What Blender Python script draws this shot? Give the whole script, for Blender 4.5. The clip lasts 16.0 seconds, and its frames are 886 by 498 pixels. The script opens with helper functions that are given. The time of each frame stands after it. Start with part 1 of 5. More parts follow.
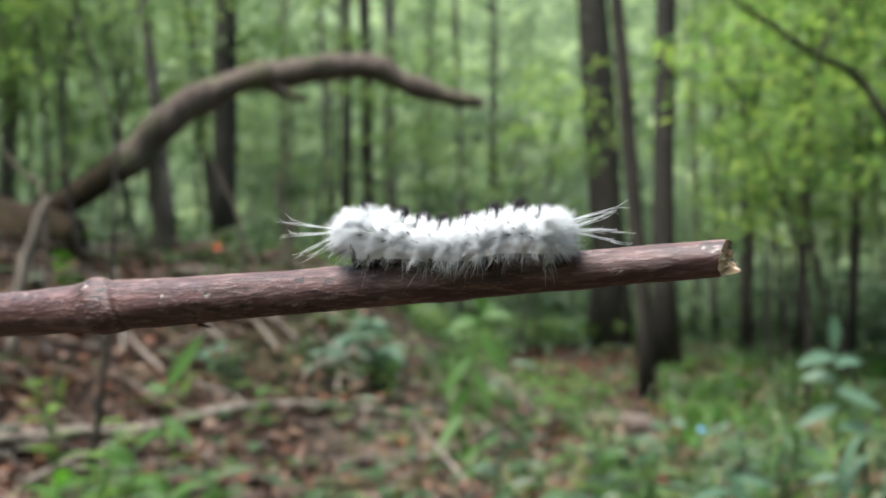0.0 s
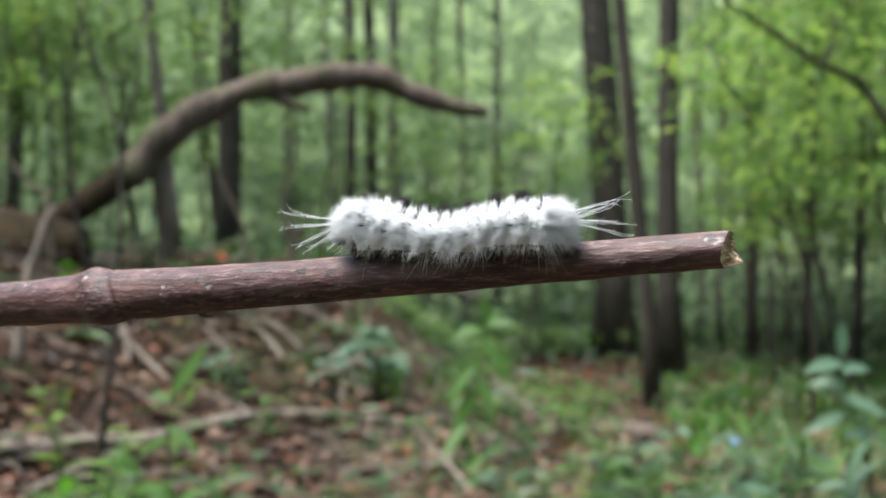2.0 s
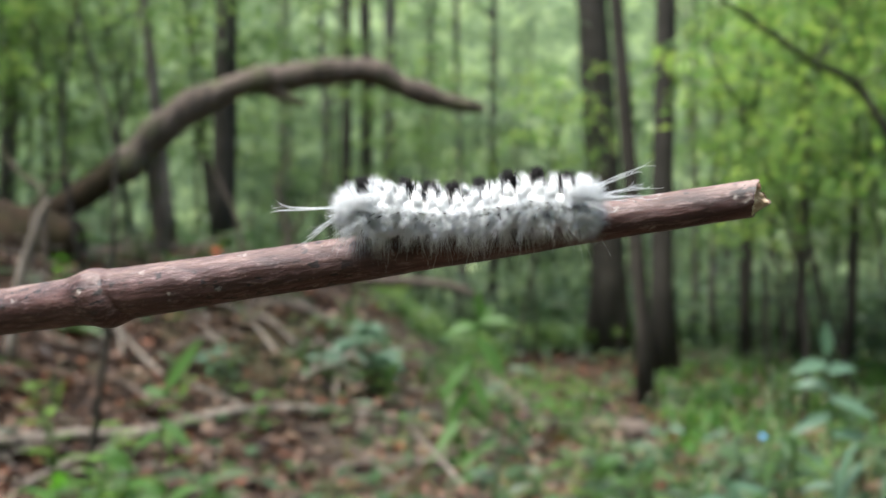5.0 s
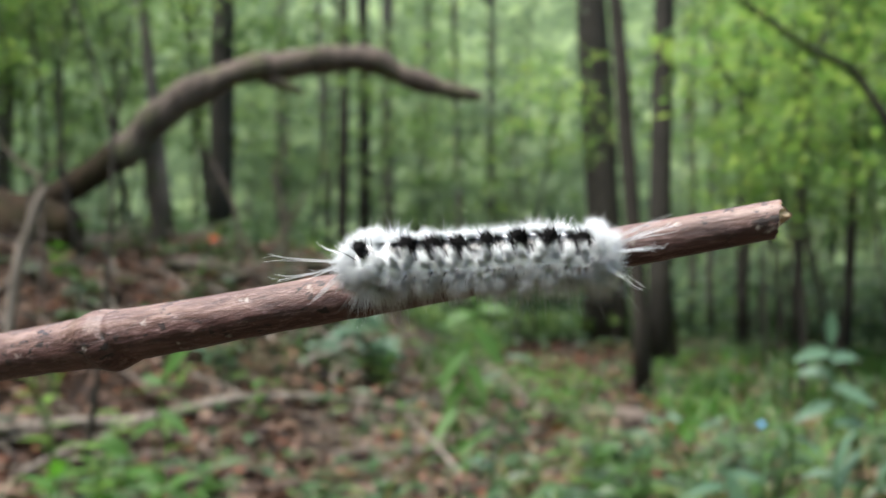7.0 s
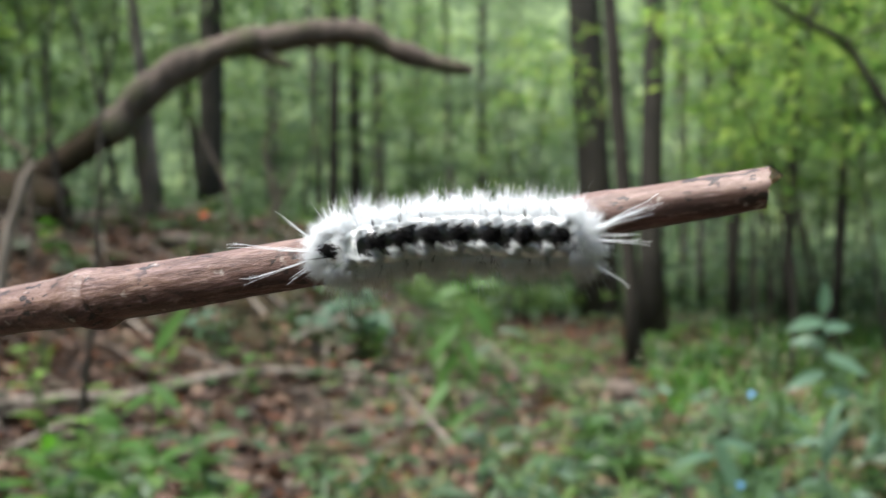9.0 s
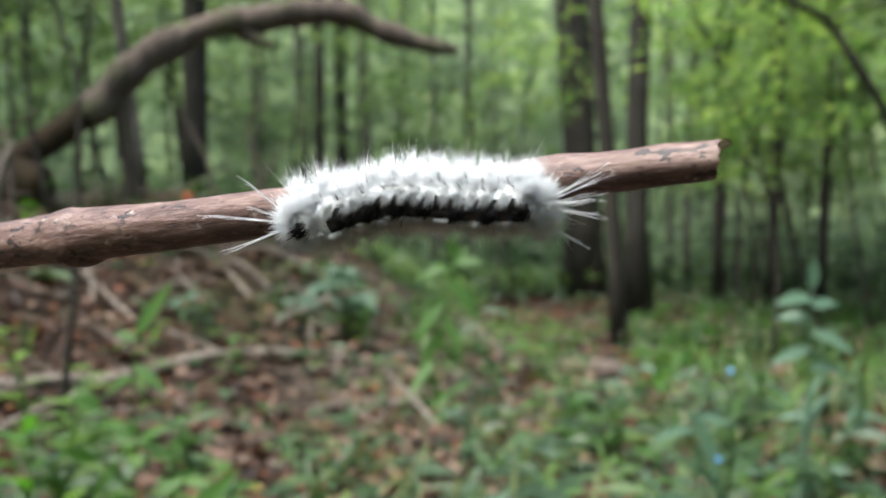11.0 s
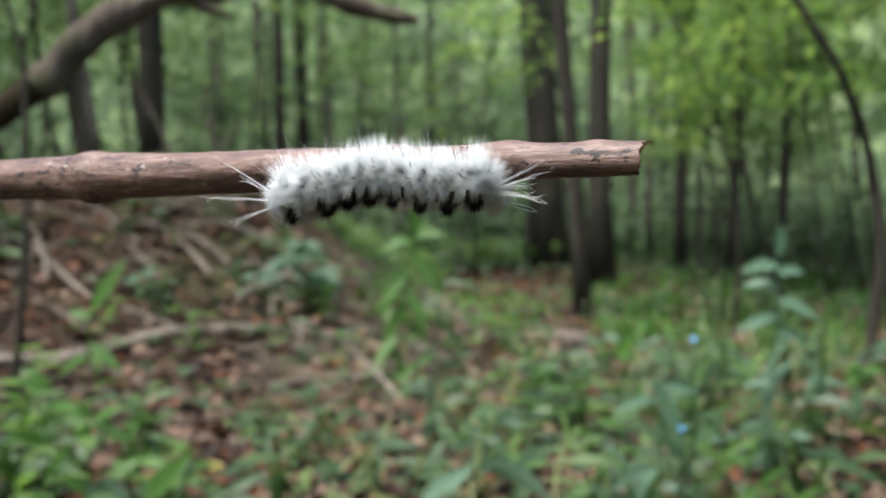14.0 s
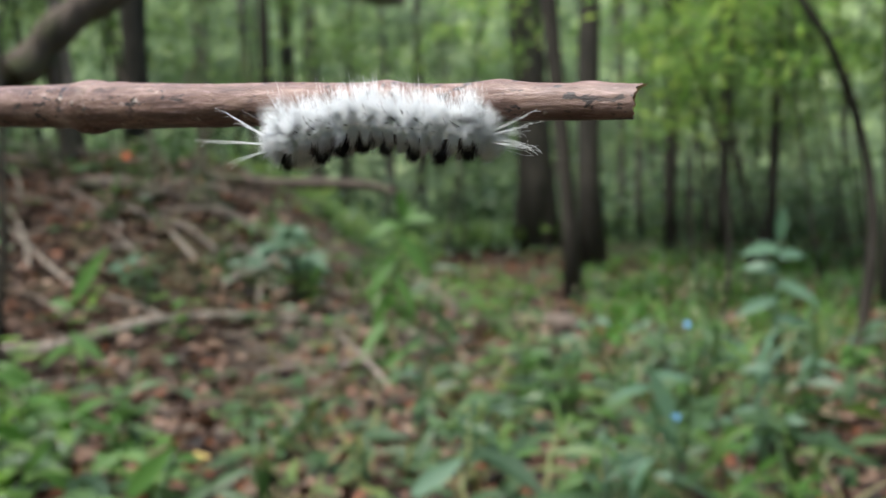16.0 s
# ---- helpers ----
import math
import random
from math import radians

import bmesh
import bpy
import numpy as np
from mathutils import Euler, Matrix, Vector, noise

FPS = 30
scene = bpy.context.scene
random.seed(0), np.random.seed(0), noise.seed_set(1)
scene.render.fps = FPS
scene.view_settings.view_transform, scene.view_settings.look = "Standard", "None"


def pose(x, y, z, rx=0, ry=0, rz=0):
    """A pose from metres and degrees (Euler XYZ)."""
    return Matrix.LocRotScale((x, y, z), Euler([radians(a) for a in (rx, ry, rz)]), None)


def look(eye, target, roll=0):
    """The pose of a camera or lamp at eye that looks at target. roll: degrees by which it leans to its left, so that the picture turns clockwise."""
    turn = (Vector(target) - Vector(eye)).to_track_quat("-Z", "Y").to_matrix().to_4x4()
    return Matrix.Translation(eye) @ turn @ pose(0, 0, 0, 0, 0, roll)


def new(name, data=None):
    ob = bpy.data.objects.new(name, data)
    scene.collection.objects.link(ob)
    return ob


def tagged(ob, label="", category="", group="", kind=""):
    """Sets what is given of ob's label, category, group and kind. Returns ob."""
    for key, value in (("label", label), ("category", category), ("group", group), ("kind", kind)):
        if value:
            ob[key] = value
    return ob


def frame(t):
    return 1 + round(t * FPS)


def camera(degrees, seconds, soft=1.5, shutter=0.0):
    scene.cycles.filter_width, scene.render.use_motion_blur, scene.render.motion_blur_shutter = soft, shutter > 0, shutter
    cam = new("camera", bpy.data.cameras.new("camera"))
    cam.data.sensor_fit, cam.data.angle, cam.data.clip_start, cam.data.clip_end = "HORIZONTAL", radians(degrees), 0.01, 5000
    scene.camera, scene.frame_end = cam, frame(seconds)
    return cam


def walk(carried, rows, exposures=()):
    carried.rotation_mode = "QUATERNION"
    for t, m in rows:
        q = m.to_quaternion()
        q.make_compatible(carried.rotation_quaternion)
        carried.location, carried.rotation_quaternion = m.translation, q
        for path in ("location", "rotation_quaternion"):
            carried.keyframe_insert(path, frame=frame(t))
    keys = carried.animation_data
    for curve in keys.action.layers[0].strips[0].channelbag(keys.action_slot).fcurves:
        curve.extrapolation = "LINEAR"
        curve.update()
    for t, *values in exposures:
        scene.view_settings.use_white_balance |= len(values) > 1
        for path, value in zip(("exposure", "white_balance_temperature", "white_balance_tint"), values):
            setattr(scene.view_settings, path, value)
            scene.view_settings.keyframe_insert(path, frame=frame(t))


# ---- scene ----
cam = camera(52.0, 16.0, soft=1.6)
cam.data.dof.use_dof = True
cam.data.dof.focus_distance = 0.132
cam.data.dof.aperture_fstop = 22.5

PATH = [
    (0, pose(0.0000, 0.0000, 0.8000, 92.102, -0.000, 0.000)),
    (0.5, pose(0.0013, -0.0024, 0.7947, 92.375, -0.037, 0.051)),
    (1, pose(-0.0034, -0.0035, 0.7971, 92.428, 0.051, 0.143)),
    (1.5, pose(0.0006, -0.0031, 0.7997, 92.476, 0.112, 0.296)),
    (2, pose(0.0001, -0.0034, 0.7944, 92.722, 0.062, 0.273)),
    (2.5, pose(-0.0004, -0.0030, 0.7986, 92.794, 0.119, 0.289)),
    (3, pose(-0.0066, -0.0036, 0.8001, 92.678, -0.131, 0.088)),
    (3.5, pose(-0.0016, -0.0048, 0.7999, 92.695, -0.135, 0.152)),
    (4, pose(-0.0006, -0.0042, 0.8046, 92.581, -0.284, 0.042)),
    (6.5, pose(0.0069, -0.0057, 0.7992, 91.924, -0.342, -0.166)),
    (7, pose(0.0003, -0.0003, 0.8017, 91.659, -0.386, -0.221)),
    (7.5, pose(0.0062, -0.0048, 0.7994, 91.483, -0.247, -0.355)),
    (8, pose(-0.0006, 0.0019, 0.7945, 90.943, -0.210, -0.562)),
    (8.5, pose(-0.0046, 0.0080, 0.7876, 90.645, -0.126, -0.788)),
    (9, pose(0.0021, 0.0046, 0.7916, 90.176, -0.123, -0.744)),
    (11.5, pose(0.0221, 0.0092, 0.7804, 88.875, 0.093, -1.760)),
    (12, pose(0.0215, 0.0135, 0.7791, 88.701, -0.046, -1.967)),
    (12.5, pose(0.0222, 0.0190, 0.7763, 88.518, -0.044, -2.129)),
    (13, pose(0.0307, 0.0352, 0.7760, 88.237, 0.126, -2.622)),
    (13.5, pose(0.0309, 0.0405, 0.7735, 87.752, 0.463, -3.037)),
    (14, pose(0.0347, 0.0501, 0.7772, 87.324, 0.797, -3.737)),
    (14.5, pose(0.0405, 0.0618, 0.7808, 86.710, 1.069, -4.105)),
    (15, pose(0.0478, 0.0821, 0.7786, 86.196, 1.109, -4.306)),
    (15.5, pose(0.0457, 0.0888, 0.7789, 85.997, 1.140, -4.339)),
    (16, pose(0.0426, 0.1029, 0.7818, 86.217, 1.309, -4.412)),
]

walk(cam, PATH, exposures=[(0, 1.37), (4, 1.37), (9, 1.34), (12, 1.31), (16, 1.19)])

# ---- light: a soft sun high over a broken canopy, and the sky ----
SUN_UP, SUN_TURN = 69.0, 234.0
world = bpy.data.worlds.new("world")
scene.world = world
world.use_nodes = True
wn = world.node_tree.nodes
sky = wn.new("ShaderNodeTexSky")
sky.sky_type = "NISHITA"
sky.sun_disc = False
sky.sun_elevation = radians(SUN_UP)
sky.sun_rotation = radians(SUN_TURN)
sky.air_density, sky.dust_density, sky.ozone_density = 1.0, 1.6, 1.2
wn["Background"].inputs["Strength"].default_value = 0.15
world.node_tree.links.new(sky.outputs["Color"], wn["Background"].inputs["Color"])

sun = new("sun", bpy.data.lights.new("sun", "SUN"))
sun.data.energy = 4.3
sun.data.angle = radians(36)
sun.data.color = (1.0, 0.98, 0.94)
sun.matrix_world = look((0, 0, 0), (-math.sin(radians(SUN_TURN)) * math.cos(radians(SUN_UP)),
                                    -math.cos(radians(SUN_TURN)) * math.cos(radians(SUN_UP)),
                                    -math.sin(radians(SUN_UP))))


# ---- materials ----
def material(name, rough=0.7, spec=0.3):
    m = bpy.data.materials.new(name)
    m.use_nodes = True
    b = m.node_tree.nodes["Principled BSDF"]
    b.inputs["Roughness"].default_value = rough
    b.inputs["Specular IOR Level"].default_value = spec
    return m, m.node_tree, b


def noise_tex(nt, scale, detail=5.0, stretch=None, rough=0.6):
    n = nt.nodes.new("ShaderNodeTexNoise")
    n.inputs["Scale"].default_value = scale
    n.inputs["Detail"].default_value = detail
    n.inputs["Roughness"].default_value = rough
    c = nt.nodes.new("ShaderNodeTexCoord")
    if stretch:
        mp = nt.nodes.new("ShaderNodeMapping")
        mp.inputs["Scale"].default_value = stretch
        nt.links.new(c.outputs["Object"], mp.inputs["Vector"])
        nt.links.new(mp.outputs["Vector"], n.inputs["Vector"])
    else:
        nt.links.new(c.outputs["Object"], n.inputs["Vector"])
    return n.outputs["Fac"]


def ramp(nt, fac, *stops):
    r = nt.nodes.new("ShaderNodeValToRGB")
    e = r.color_ramp.elements
    while len(e) < len(stops):
        e.new(0.5)
    for el, (p, c) in zip(e, stops):
        el.position, el.color = p, (*c, 1)
    nt.links.new(fac, r.inputs["Fac"])
    return r.outputs["Color"]


def mix(nt, a, b, fac, mode="MIX"):
    m = nt.nodes.new("ShaderNodeMix")
    m.data_type, m.blend_type = "RGBA", mode
    for sock, v in ((m.inputs[6], a), (m.inputs[7], b), (m.inputs[0], fac)):
        if isinstance(v, bpy.types.NodeSocket):
            nt.links.new(v, sock)
        else:
            sock.default_value = (*v, 1) if isinstance(v, tuple) else v
    return m.outputs[2]


def bump(nt, bsdf, height, strength, distance):
    b = nt.nodes.new("ShaderNodeBump")
    b.inputs["Strength"].default_value = strength
    b.inputs["Distance"].default_value = distance
    nt.links.new(height, b.inputs["Height"])
    nt.links.new(b.outputs["Normal"], bsdf.inputs["Normal"])


def island(nt):
    return nt.nodes.new("ShaderNodeNewGeometry").outputs["Random Per Island"]


def bark_mat(name, dark, light, scale=6.0, moss=0.0):
    m, nt, b = material(name, 0.9, 0.15)
    ridges = noise_tex(nt, scale * 4, 6, (1, 1, 0.14))
    blot = noise_tex(nt, scale * 0.5, 3)
    col = ramp(nt, ridges, (0.33, dark), (0.66, light))
    col = mix(nt, col, tuple(0.55 * v for v in light), ramp(nt, blot, (0.45, (0, 0, 0)), (0.65, (0.6, 0.6, 0.6))))
    if moss:
        col = mix(nt, col, (0.07, 0.09, 0.03), ramp(nt, noise_tex(nt, scale * 0.8, 4), (0.5, (0, 0, 0)), (0.62, (moss,) * 3)))
    nt.links.new(col, b.inputs["Base Color"])
    bump(nt, b, ridges, 0.8, 0.02)
    return m


def leaf_mat(name, stops, through_colour, share=0.45, rough=0.45):
    """Thin leaves: part of the light passes through them."""
    m, nt, b = material(name, rough, 0.35)
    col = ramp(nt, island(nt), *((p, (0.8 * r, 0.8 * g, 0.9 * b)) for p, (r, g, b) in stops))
    col = mix(nt, col, (0.6, 0.7, 0.5), ramp(nt, noise_tex(nt, 3.0, 3), (0.4, (0, 0, 0)), (0.75, (0.5, 0.5, 0.5))), "MULTIPLY")
    nt.links.new(col, b.inputs["Base Color"])
    tr = nt.nodes.new("ShaderNodeBsdfTranslucent")
    nt.links.new(mix(nt, col, through_colour, 1.0, "MULTIPLY"), tr.inputs["Color"])
    ms = nt.nodes.new("ShaderNodeMixShader")
    ms.inputs[0].default_value = share
    nt.links.new(b.outputs[0], ms.inputs[1])
    nt.links.new(tr.outputs[0], ms.inputs[2])
    nt.links.new(ms.outputs[0], nt.nodes["Material Output"].inputs["Surface"])
    return m


BARK_DARK = bark_mat("dark_bark", (0.020, 0.0185, 0.015), (0.054, 0.048, 0.039))
BARK_BROWN = bark_mat("brown_bark", (0.019, 0.0165, 0.0135), (0.056, 0.048, 0.039))
BARK_GREY = bark_mat("grey_bark", (0.055, 0.05, 0.042), (0.16, 0.14, 0.118))
# two barks with haze mixed into their colour, for trunks deeper in
BARK_HAZED = bark_mat("hazed_bark", (0.048, 0.046, 0.038), (0.12, 0.112, 0.092))
BARK_HAZED_PALE = bark_mat("hazed_pale_bark", (0.07, 0.065, 0.053), (0.155, 0.14, 0.115))
DEADWOOD = bark_mat("weathered_deadwood", (0.04, 0.032, 0.027), (0.145, 0.113, 0.092), 5.0, 0.5)
MOSSLOG = bark_mat("mossy_log_bark", (0.010, 0.0065, 0.004), (0.045, 0.028, 0.016), 4.0, 0.12)
PALEWOOD = bark_mat("bleached_deadwood", (0.105, 0.088, 0.072), (0.28, 0.24, 0.20), 8.0)

GREENS = ((0.0, (0.075, 0.135, 0.05)), (0.35, (0.105, 0.175, 0.062)), (0.7, (0.145, 0.225, 0.075)), (1.0, (0.22, 0.29, 0.095)))
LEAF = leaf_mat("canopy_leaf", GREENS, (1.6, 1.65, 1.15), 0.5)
# haze is put into this leaf colour: paler and greyer than the canopy leaf
LEAF_HAZED = leaf_mat("hazed_far_leaf", ((0.0, (0.095, 0.135, 0.09)), (0.5, (0.16, 0.22, 0.13)), (1.0, (0.25, 0.31, 0.17))), (1.55, 1.7, 1.25), 0.5, 0.6)
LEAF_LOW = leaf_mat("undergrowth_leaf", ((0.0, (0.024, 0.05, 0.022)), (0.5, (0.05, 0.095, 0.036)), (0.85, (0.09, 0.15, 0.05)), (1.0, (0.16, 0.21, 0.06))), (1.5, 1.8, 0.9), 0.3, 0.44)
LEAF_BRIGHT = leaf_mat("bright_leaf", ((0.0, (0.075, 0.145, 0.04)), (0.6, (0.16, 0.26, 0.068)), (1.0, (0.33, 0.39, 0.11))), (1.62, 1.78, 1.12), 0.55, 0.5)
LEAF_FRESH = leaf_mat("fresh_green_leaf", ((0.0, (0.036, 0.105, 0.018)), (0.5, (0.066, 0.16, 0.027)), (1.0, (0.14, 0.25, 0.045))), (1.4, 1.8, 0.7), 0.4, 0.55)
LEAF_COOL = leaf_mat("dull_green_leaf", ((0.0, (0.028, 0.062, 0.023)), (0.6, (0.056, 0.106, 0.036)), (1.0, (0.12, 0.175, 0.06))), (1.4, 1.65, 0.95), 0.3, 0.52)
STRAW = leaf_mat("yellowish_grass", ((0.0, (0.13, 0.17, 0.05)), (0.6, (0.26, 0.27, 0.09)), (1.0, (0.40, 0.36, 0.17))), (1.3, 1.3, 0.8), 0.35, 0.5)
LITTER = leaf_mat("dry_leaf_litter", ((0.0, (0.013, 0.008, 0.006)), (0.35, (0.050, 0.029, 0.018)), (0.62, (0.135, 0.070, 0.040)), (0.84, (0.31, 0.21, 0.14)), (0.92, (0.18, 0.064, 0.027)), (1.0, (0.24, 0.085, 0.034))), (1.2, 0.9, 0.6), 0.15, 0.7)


def ground_mat():
    m, nt, b = material("forest_soil", 0.95, 0.1)
    big = noise_tex(nt, 1.3, 5)
    fine = noise_tex(nt, 22.0, 6)
    col = ramp(nt, fine, (0.3, (0.012, 0.009, 0.007)), (0.55, (0.045, 0.029, 0.02)), (0.75, (0.12, 0.075, 0.05)))
    col = mix(nt, col, (0.05, 0.07, 0.03), ramp(nt, big, (0.52, (0, 0, 0)), (0.68, (0.6, 0.6, 0.6))))
    nt.links.new(col, b.inputs["Base Color"])
    bump(nt, b, fine, 1.0, 0.03)
    return m


SOIL = ground_mat()


# ---- mesh helpers ----
class Buf:
    """Collects vertices and faces of one mesh."""

    def __init__(self):
        self.v, self.f, self.m = [], [], []

    def add(self, verts, faces, mat=0):
        k = len(self.v)
        self.v.extend(verts)
        self.f.extend(tuple(i + k for i in f) for f in faces)
        self.m.extend([mat] * len(faces))

    def tube(self, pts, radii, sides=8, caps=True, rough=0.0, freq=8.0, mat=0):
        pts = [Vector(p) for p in pts]
        n = len(pts)
        up = Vector((0.13, 0.31, 0.94))
        k = len(self.v)
        side = None
        for i, p in enumerate(pts):
            d = (pts[min(i + 1, n - 1)] - pts[max(i - 1, 0)]).normalized()
            if side is None:
                side = d.cross(up)
                if side.length < 0.2:
                    side = d.cross(Vector((1, 0.2, 0)))
            side = (side - d * side.dot(d)).normalized()
            other = d.cross(side)
            for j in range(sides):
                a = 2 * math.pi * j / sides
                w = side * math.cos(a) + other * math.sin(a)
                r = radii[i]
                if rough:
                    r *= 1 + rough * noise.noise((p + w * radii[i]) * freq)
                self.v.append(p + w * r)
        for i in range(n - 1):
            for j in range(sides):
                a, b = k + i * sides + j, k + i * sides + (j + 1) % sides
                self.f.append((a, b, b + sides, a + sides))
                self.m.append(mat)
        if caps:
            self.f.append(tuple(k + j for j in reversed(range(sides))))
            self.f.append(tuple(k + (n - 1) * sides + j for j in range(sides)))
            self.m.extend([mat, mat])

    def leaf(self, p, along, normal, length, width, fold=0.18, tip=0.5, mat=0):
        """A folded leaf of four faces with a pointed tip."""
        along = along.normalized()
        s = along.cross(normal)
        if s.length < 1e-4:
            s = along.cross(Vector((0.3, 0.9, 0.2)))
        s.normalize()
        nn = s.cross(along)
        a, b, c = p, p + along * length * 0.45 - nn * 0.02 * length, p + along * length - nn * length * 0.15 * tip
        l, r = b + s * width / 2 + nn * fold * width, b - s * width / 2 + nn * fold * width
        self.add([a, l, c, r, b], [(0, 1, 4), (4, 1, 2), (0, 4, 3), (4, 2, 3)], mat)

    def mesh(self, name, *mats, smooth=False):
        me = bpy.data.meshes.new(name)
        me.from_pydata([tuple(p) for p in self.v], [], self.f)
        for m in mats:
            me.materials.append(m)
        if len(mats) > 1:
            me.polygons.foreach_set("material_index", self.m)
        if smooth:
            me.polygons.foreach_set("use_smooth", [True] * len(me.polygons))
        me.update()
        return me


def part(name, buf, mats, parent, label="", smooth=True):
    mats = mats if isinstance(mats, tuple) else (mats,)
    ob = new(name, buf.mesh(name, *mats, smooth=smooth))
    ob.parent = parent
    return tagged(ob, label)


def thing(name, place, label, category, group="", kind=""):
    ob = new(name)
    ob.empty_display_size = 0.02
    ob.location = place
    return tagged(ob, label, category, group, kind)


def spline(pts, n):
    """A smooth curve (Catmull-Rom) of n points through the given ones, any dimension."""
    p = np.array([pts[0]] + list(pts) + [pts[-1]], float)
    out = []
    for u in np.linspace(0, len(pts) - 1 - 1e-9, n):
        i = int(u)
        t = u - i
        a, b, c, d = p[i:i + 4]
        out.append(0.5 * (2 * b + (c - a) * t + (2 * a - 5 * b + 4 * c - d) * t * t + (3 * b - a - 3 * c + d) * t ** 3))
    return np.array(out)


def smooth01(v):
    v = min(max(v, 0.0), 1.0)
    return v * v * (3 - 2 * v)


rnd = random.Random(7)


def ground_z(x, y):
    """Height of the forest floor: flat on one side, a bank on the other."""
    bank = smooth01((0.9 - 0.16 * max(0.0, y - 5.2) - x) / 1.9) * 1.0 * smooth01(((y - 3.4) - 0.9 * (x + 0.6)) / 4.0)
    fade = 1 - 0.25 * smooth01((y - 7.5) / 6)
    near = smooth01((y + 30) / 30)
    rough = 0.016 + 0.07 * min(bank, 0.6)
    return bank * fade * near + 0.05 * noise.noise((x * 0.7, y * 0.7, 0)) + rough * (noise.noise((x * 2.6, y * 2.6, 5)) + 0.6 * noise.noise((x * 6, y * 6, 9)))


# ---- the ground: one sheet to the horizon ----
def build_ground():
    def axis(lo, hi, fine_lo, fine_hi, step):
        a = list(np.arange(fine_lo, fine_hi + 1e-6, step))
        d = step
        while a[-1] < hi:
            d *= 1.25
            a.append(a[-1] + d)
        d = step
        while a[0] > lo:
            d *= 1.25
            a.insert(0, a[0] - d)
        return a
    xs, ys = axis(-250, 250, -6, 7, 0.09), axis(-250, 250, 0.5, 13, 0.09)
    b = Buf()
    b.v = [(x, y, ground_z(x, y)) for y in ys for x in xs]
    w = len(xs)
    b.f = [(j * w + i, j * w + i + 1, (j + 1) * w + i + 1, (j + 1) * w + i) for j in range(len(ys) - 1) for i in range(w - 1)]
    ob = new("ground", b.mesh("ground", SOIL, smooth=True))
    tagged(ob, "brown forest floor of soil and leaf mould", "ground", kind="structure")


build_ground()


# ---- trees ----
def crown_leaves(b, centre, spread, thick, count, size, droop=0.25):
    """A flat spray of leaves, as understorey trees hold them."""
    for _ in range(count):
        a, r = rnd.uniform(0, 6.283), spread * math.sqrt(rnd.random())
        p = centre + Vector((r * math.cos(a), r * math.sin(a), rnd.gauss(0, thick) - droop * r * r / max(spread, 0.1)))
        al = Vector((math.cos(a) + rnd.gauss(0, 0.6), math.sin(a) + rnd.gauss(0, 0.6), rnd.gauss(-0.25, 0.3)))
        s = size * rnd.uniform(0.6, 1.3)
        b.leaf(p, al, Vector((rnd.gauss(0, 0.35), rnd.gauss(0, 0.35), 1)), s, s * 0.62)


def tree(x, y, width, top, bark, label, lean=(0, 0), fork=None, crown_from=4.5, crown=320, leaf=0.13, spread=2.2, bends=0.05, name="tree"):
    """A trunk that leans by so many metres over its height, limbs and a crown of leaves."""
    z = ground_z(x, y) - 0.06
    t = thing(name, (x, y, z), label, "tree", "trees of the wood")
    n = 16
    pts, rad = [], []
    ph = rnd.uniform(0, 9)
    for i in range(n):
        u = i / (n - 1)
        h = top * u
        pts.append(Vector((lean[0] * u + bends * math.sin(ph + 5 * u), lean[1] * u + bends * math.cos(ph * 1.7 + 4 * u), h)))
        rad.append(width / 2 * (1 - 0.55 * u) * (1 + min(0.55, 0.05 + 1.2 * width) * math.exp(-h / 0.18)))
    pts[0].x -= bends * math.sin(ph)
    trunk = Buf()
    trunk.tube(pts, rad, 12, rough=0.16, freq=9 / max(width, 0.08) * 0.2)
    limbs = []
    leaves = Buf()
    tips = []
    if fork:
        fh, dx = fork
        base = pts[min(n - 1, int(fh / top * (n - 1)))]
        ps = [base + Vector((dx * s, 0.1 * s, (top - base.z) * 0.7 * s)) for s in (0, 0.25, 0.6, 1)]
        limbs.append((ps, [width * 0.36, width * 0.32, width * 0.22, width * 0.08]))
        tips.append(ps[-1])
    k = 7
    for i in range(k):
        h = crown_from + (top - crown_from) * (i + rnd.random()) / k
        u = h / top
        j = min(n - 1, int(u * (n - 1)))
        base = pts[j]
        a = rnd.uniform(0, 6.283)
        out = spread * rnd.uniform(0.5, 1.0)
        end = base + Vector((out * math.cos(a), out * math.sin(a), rnd.uniform(0.2, 0.9)))
        mid = (base + end) / 2 + Vector((0, 0, 0.15))
        limbs.append(([base, mid, end], [rad[j] * 0.45, rad[j] * 0.3, rad[j] * 0.08]))
        tips += [mid, end]
    for p in tips:
        crown_leaves(leaves, p, spread * 0.45, 0.14, crown // len(tips), leaf)
    part("trunk", trunk, bark, t)
    for ps, rs in limbs:
        limb = Buf()
        limb.tube(ps, rs, 8, rough=0.12)
        part("limb", limb, bark, t)
    part("crown", leaves, LEAF, t, "green leaves", smooth=False)
    return t


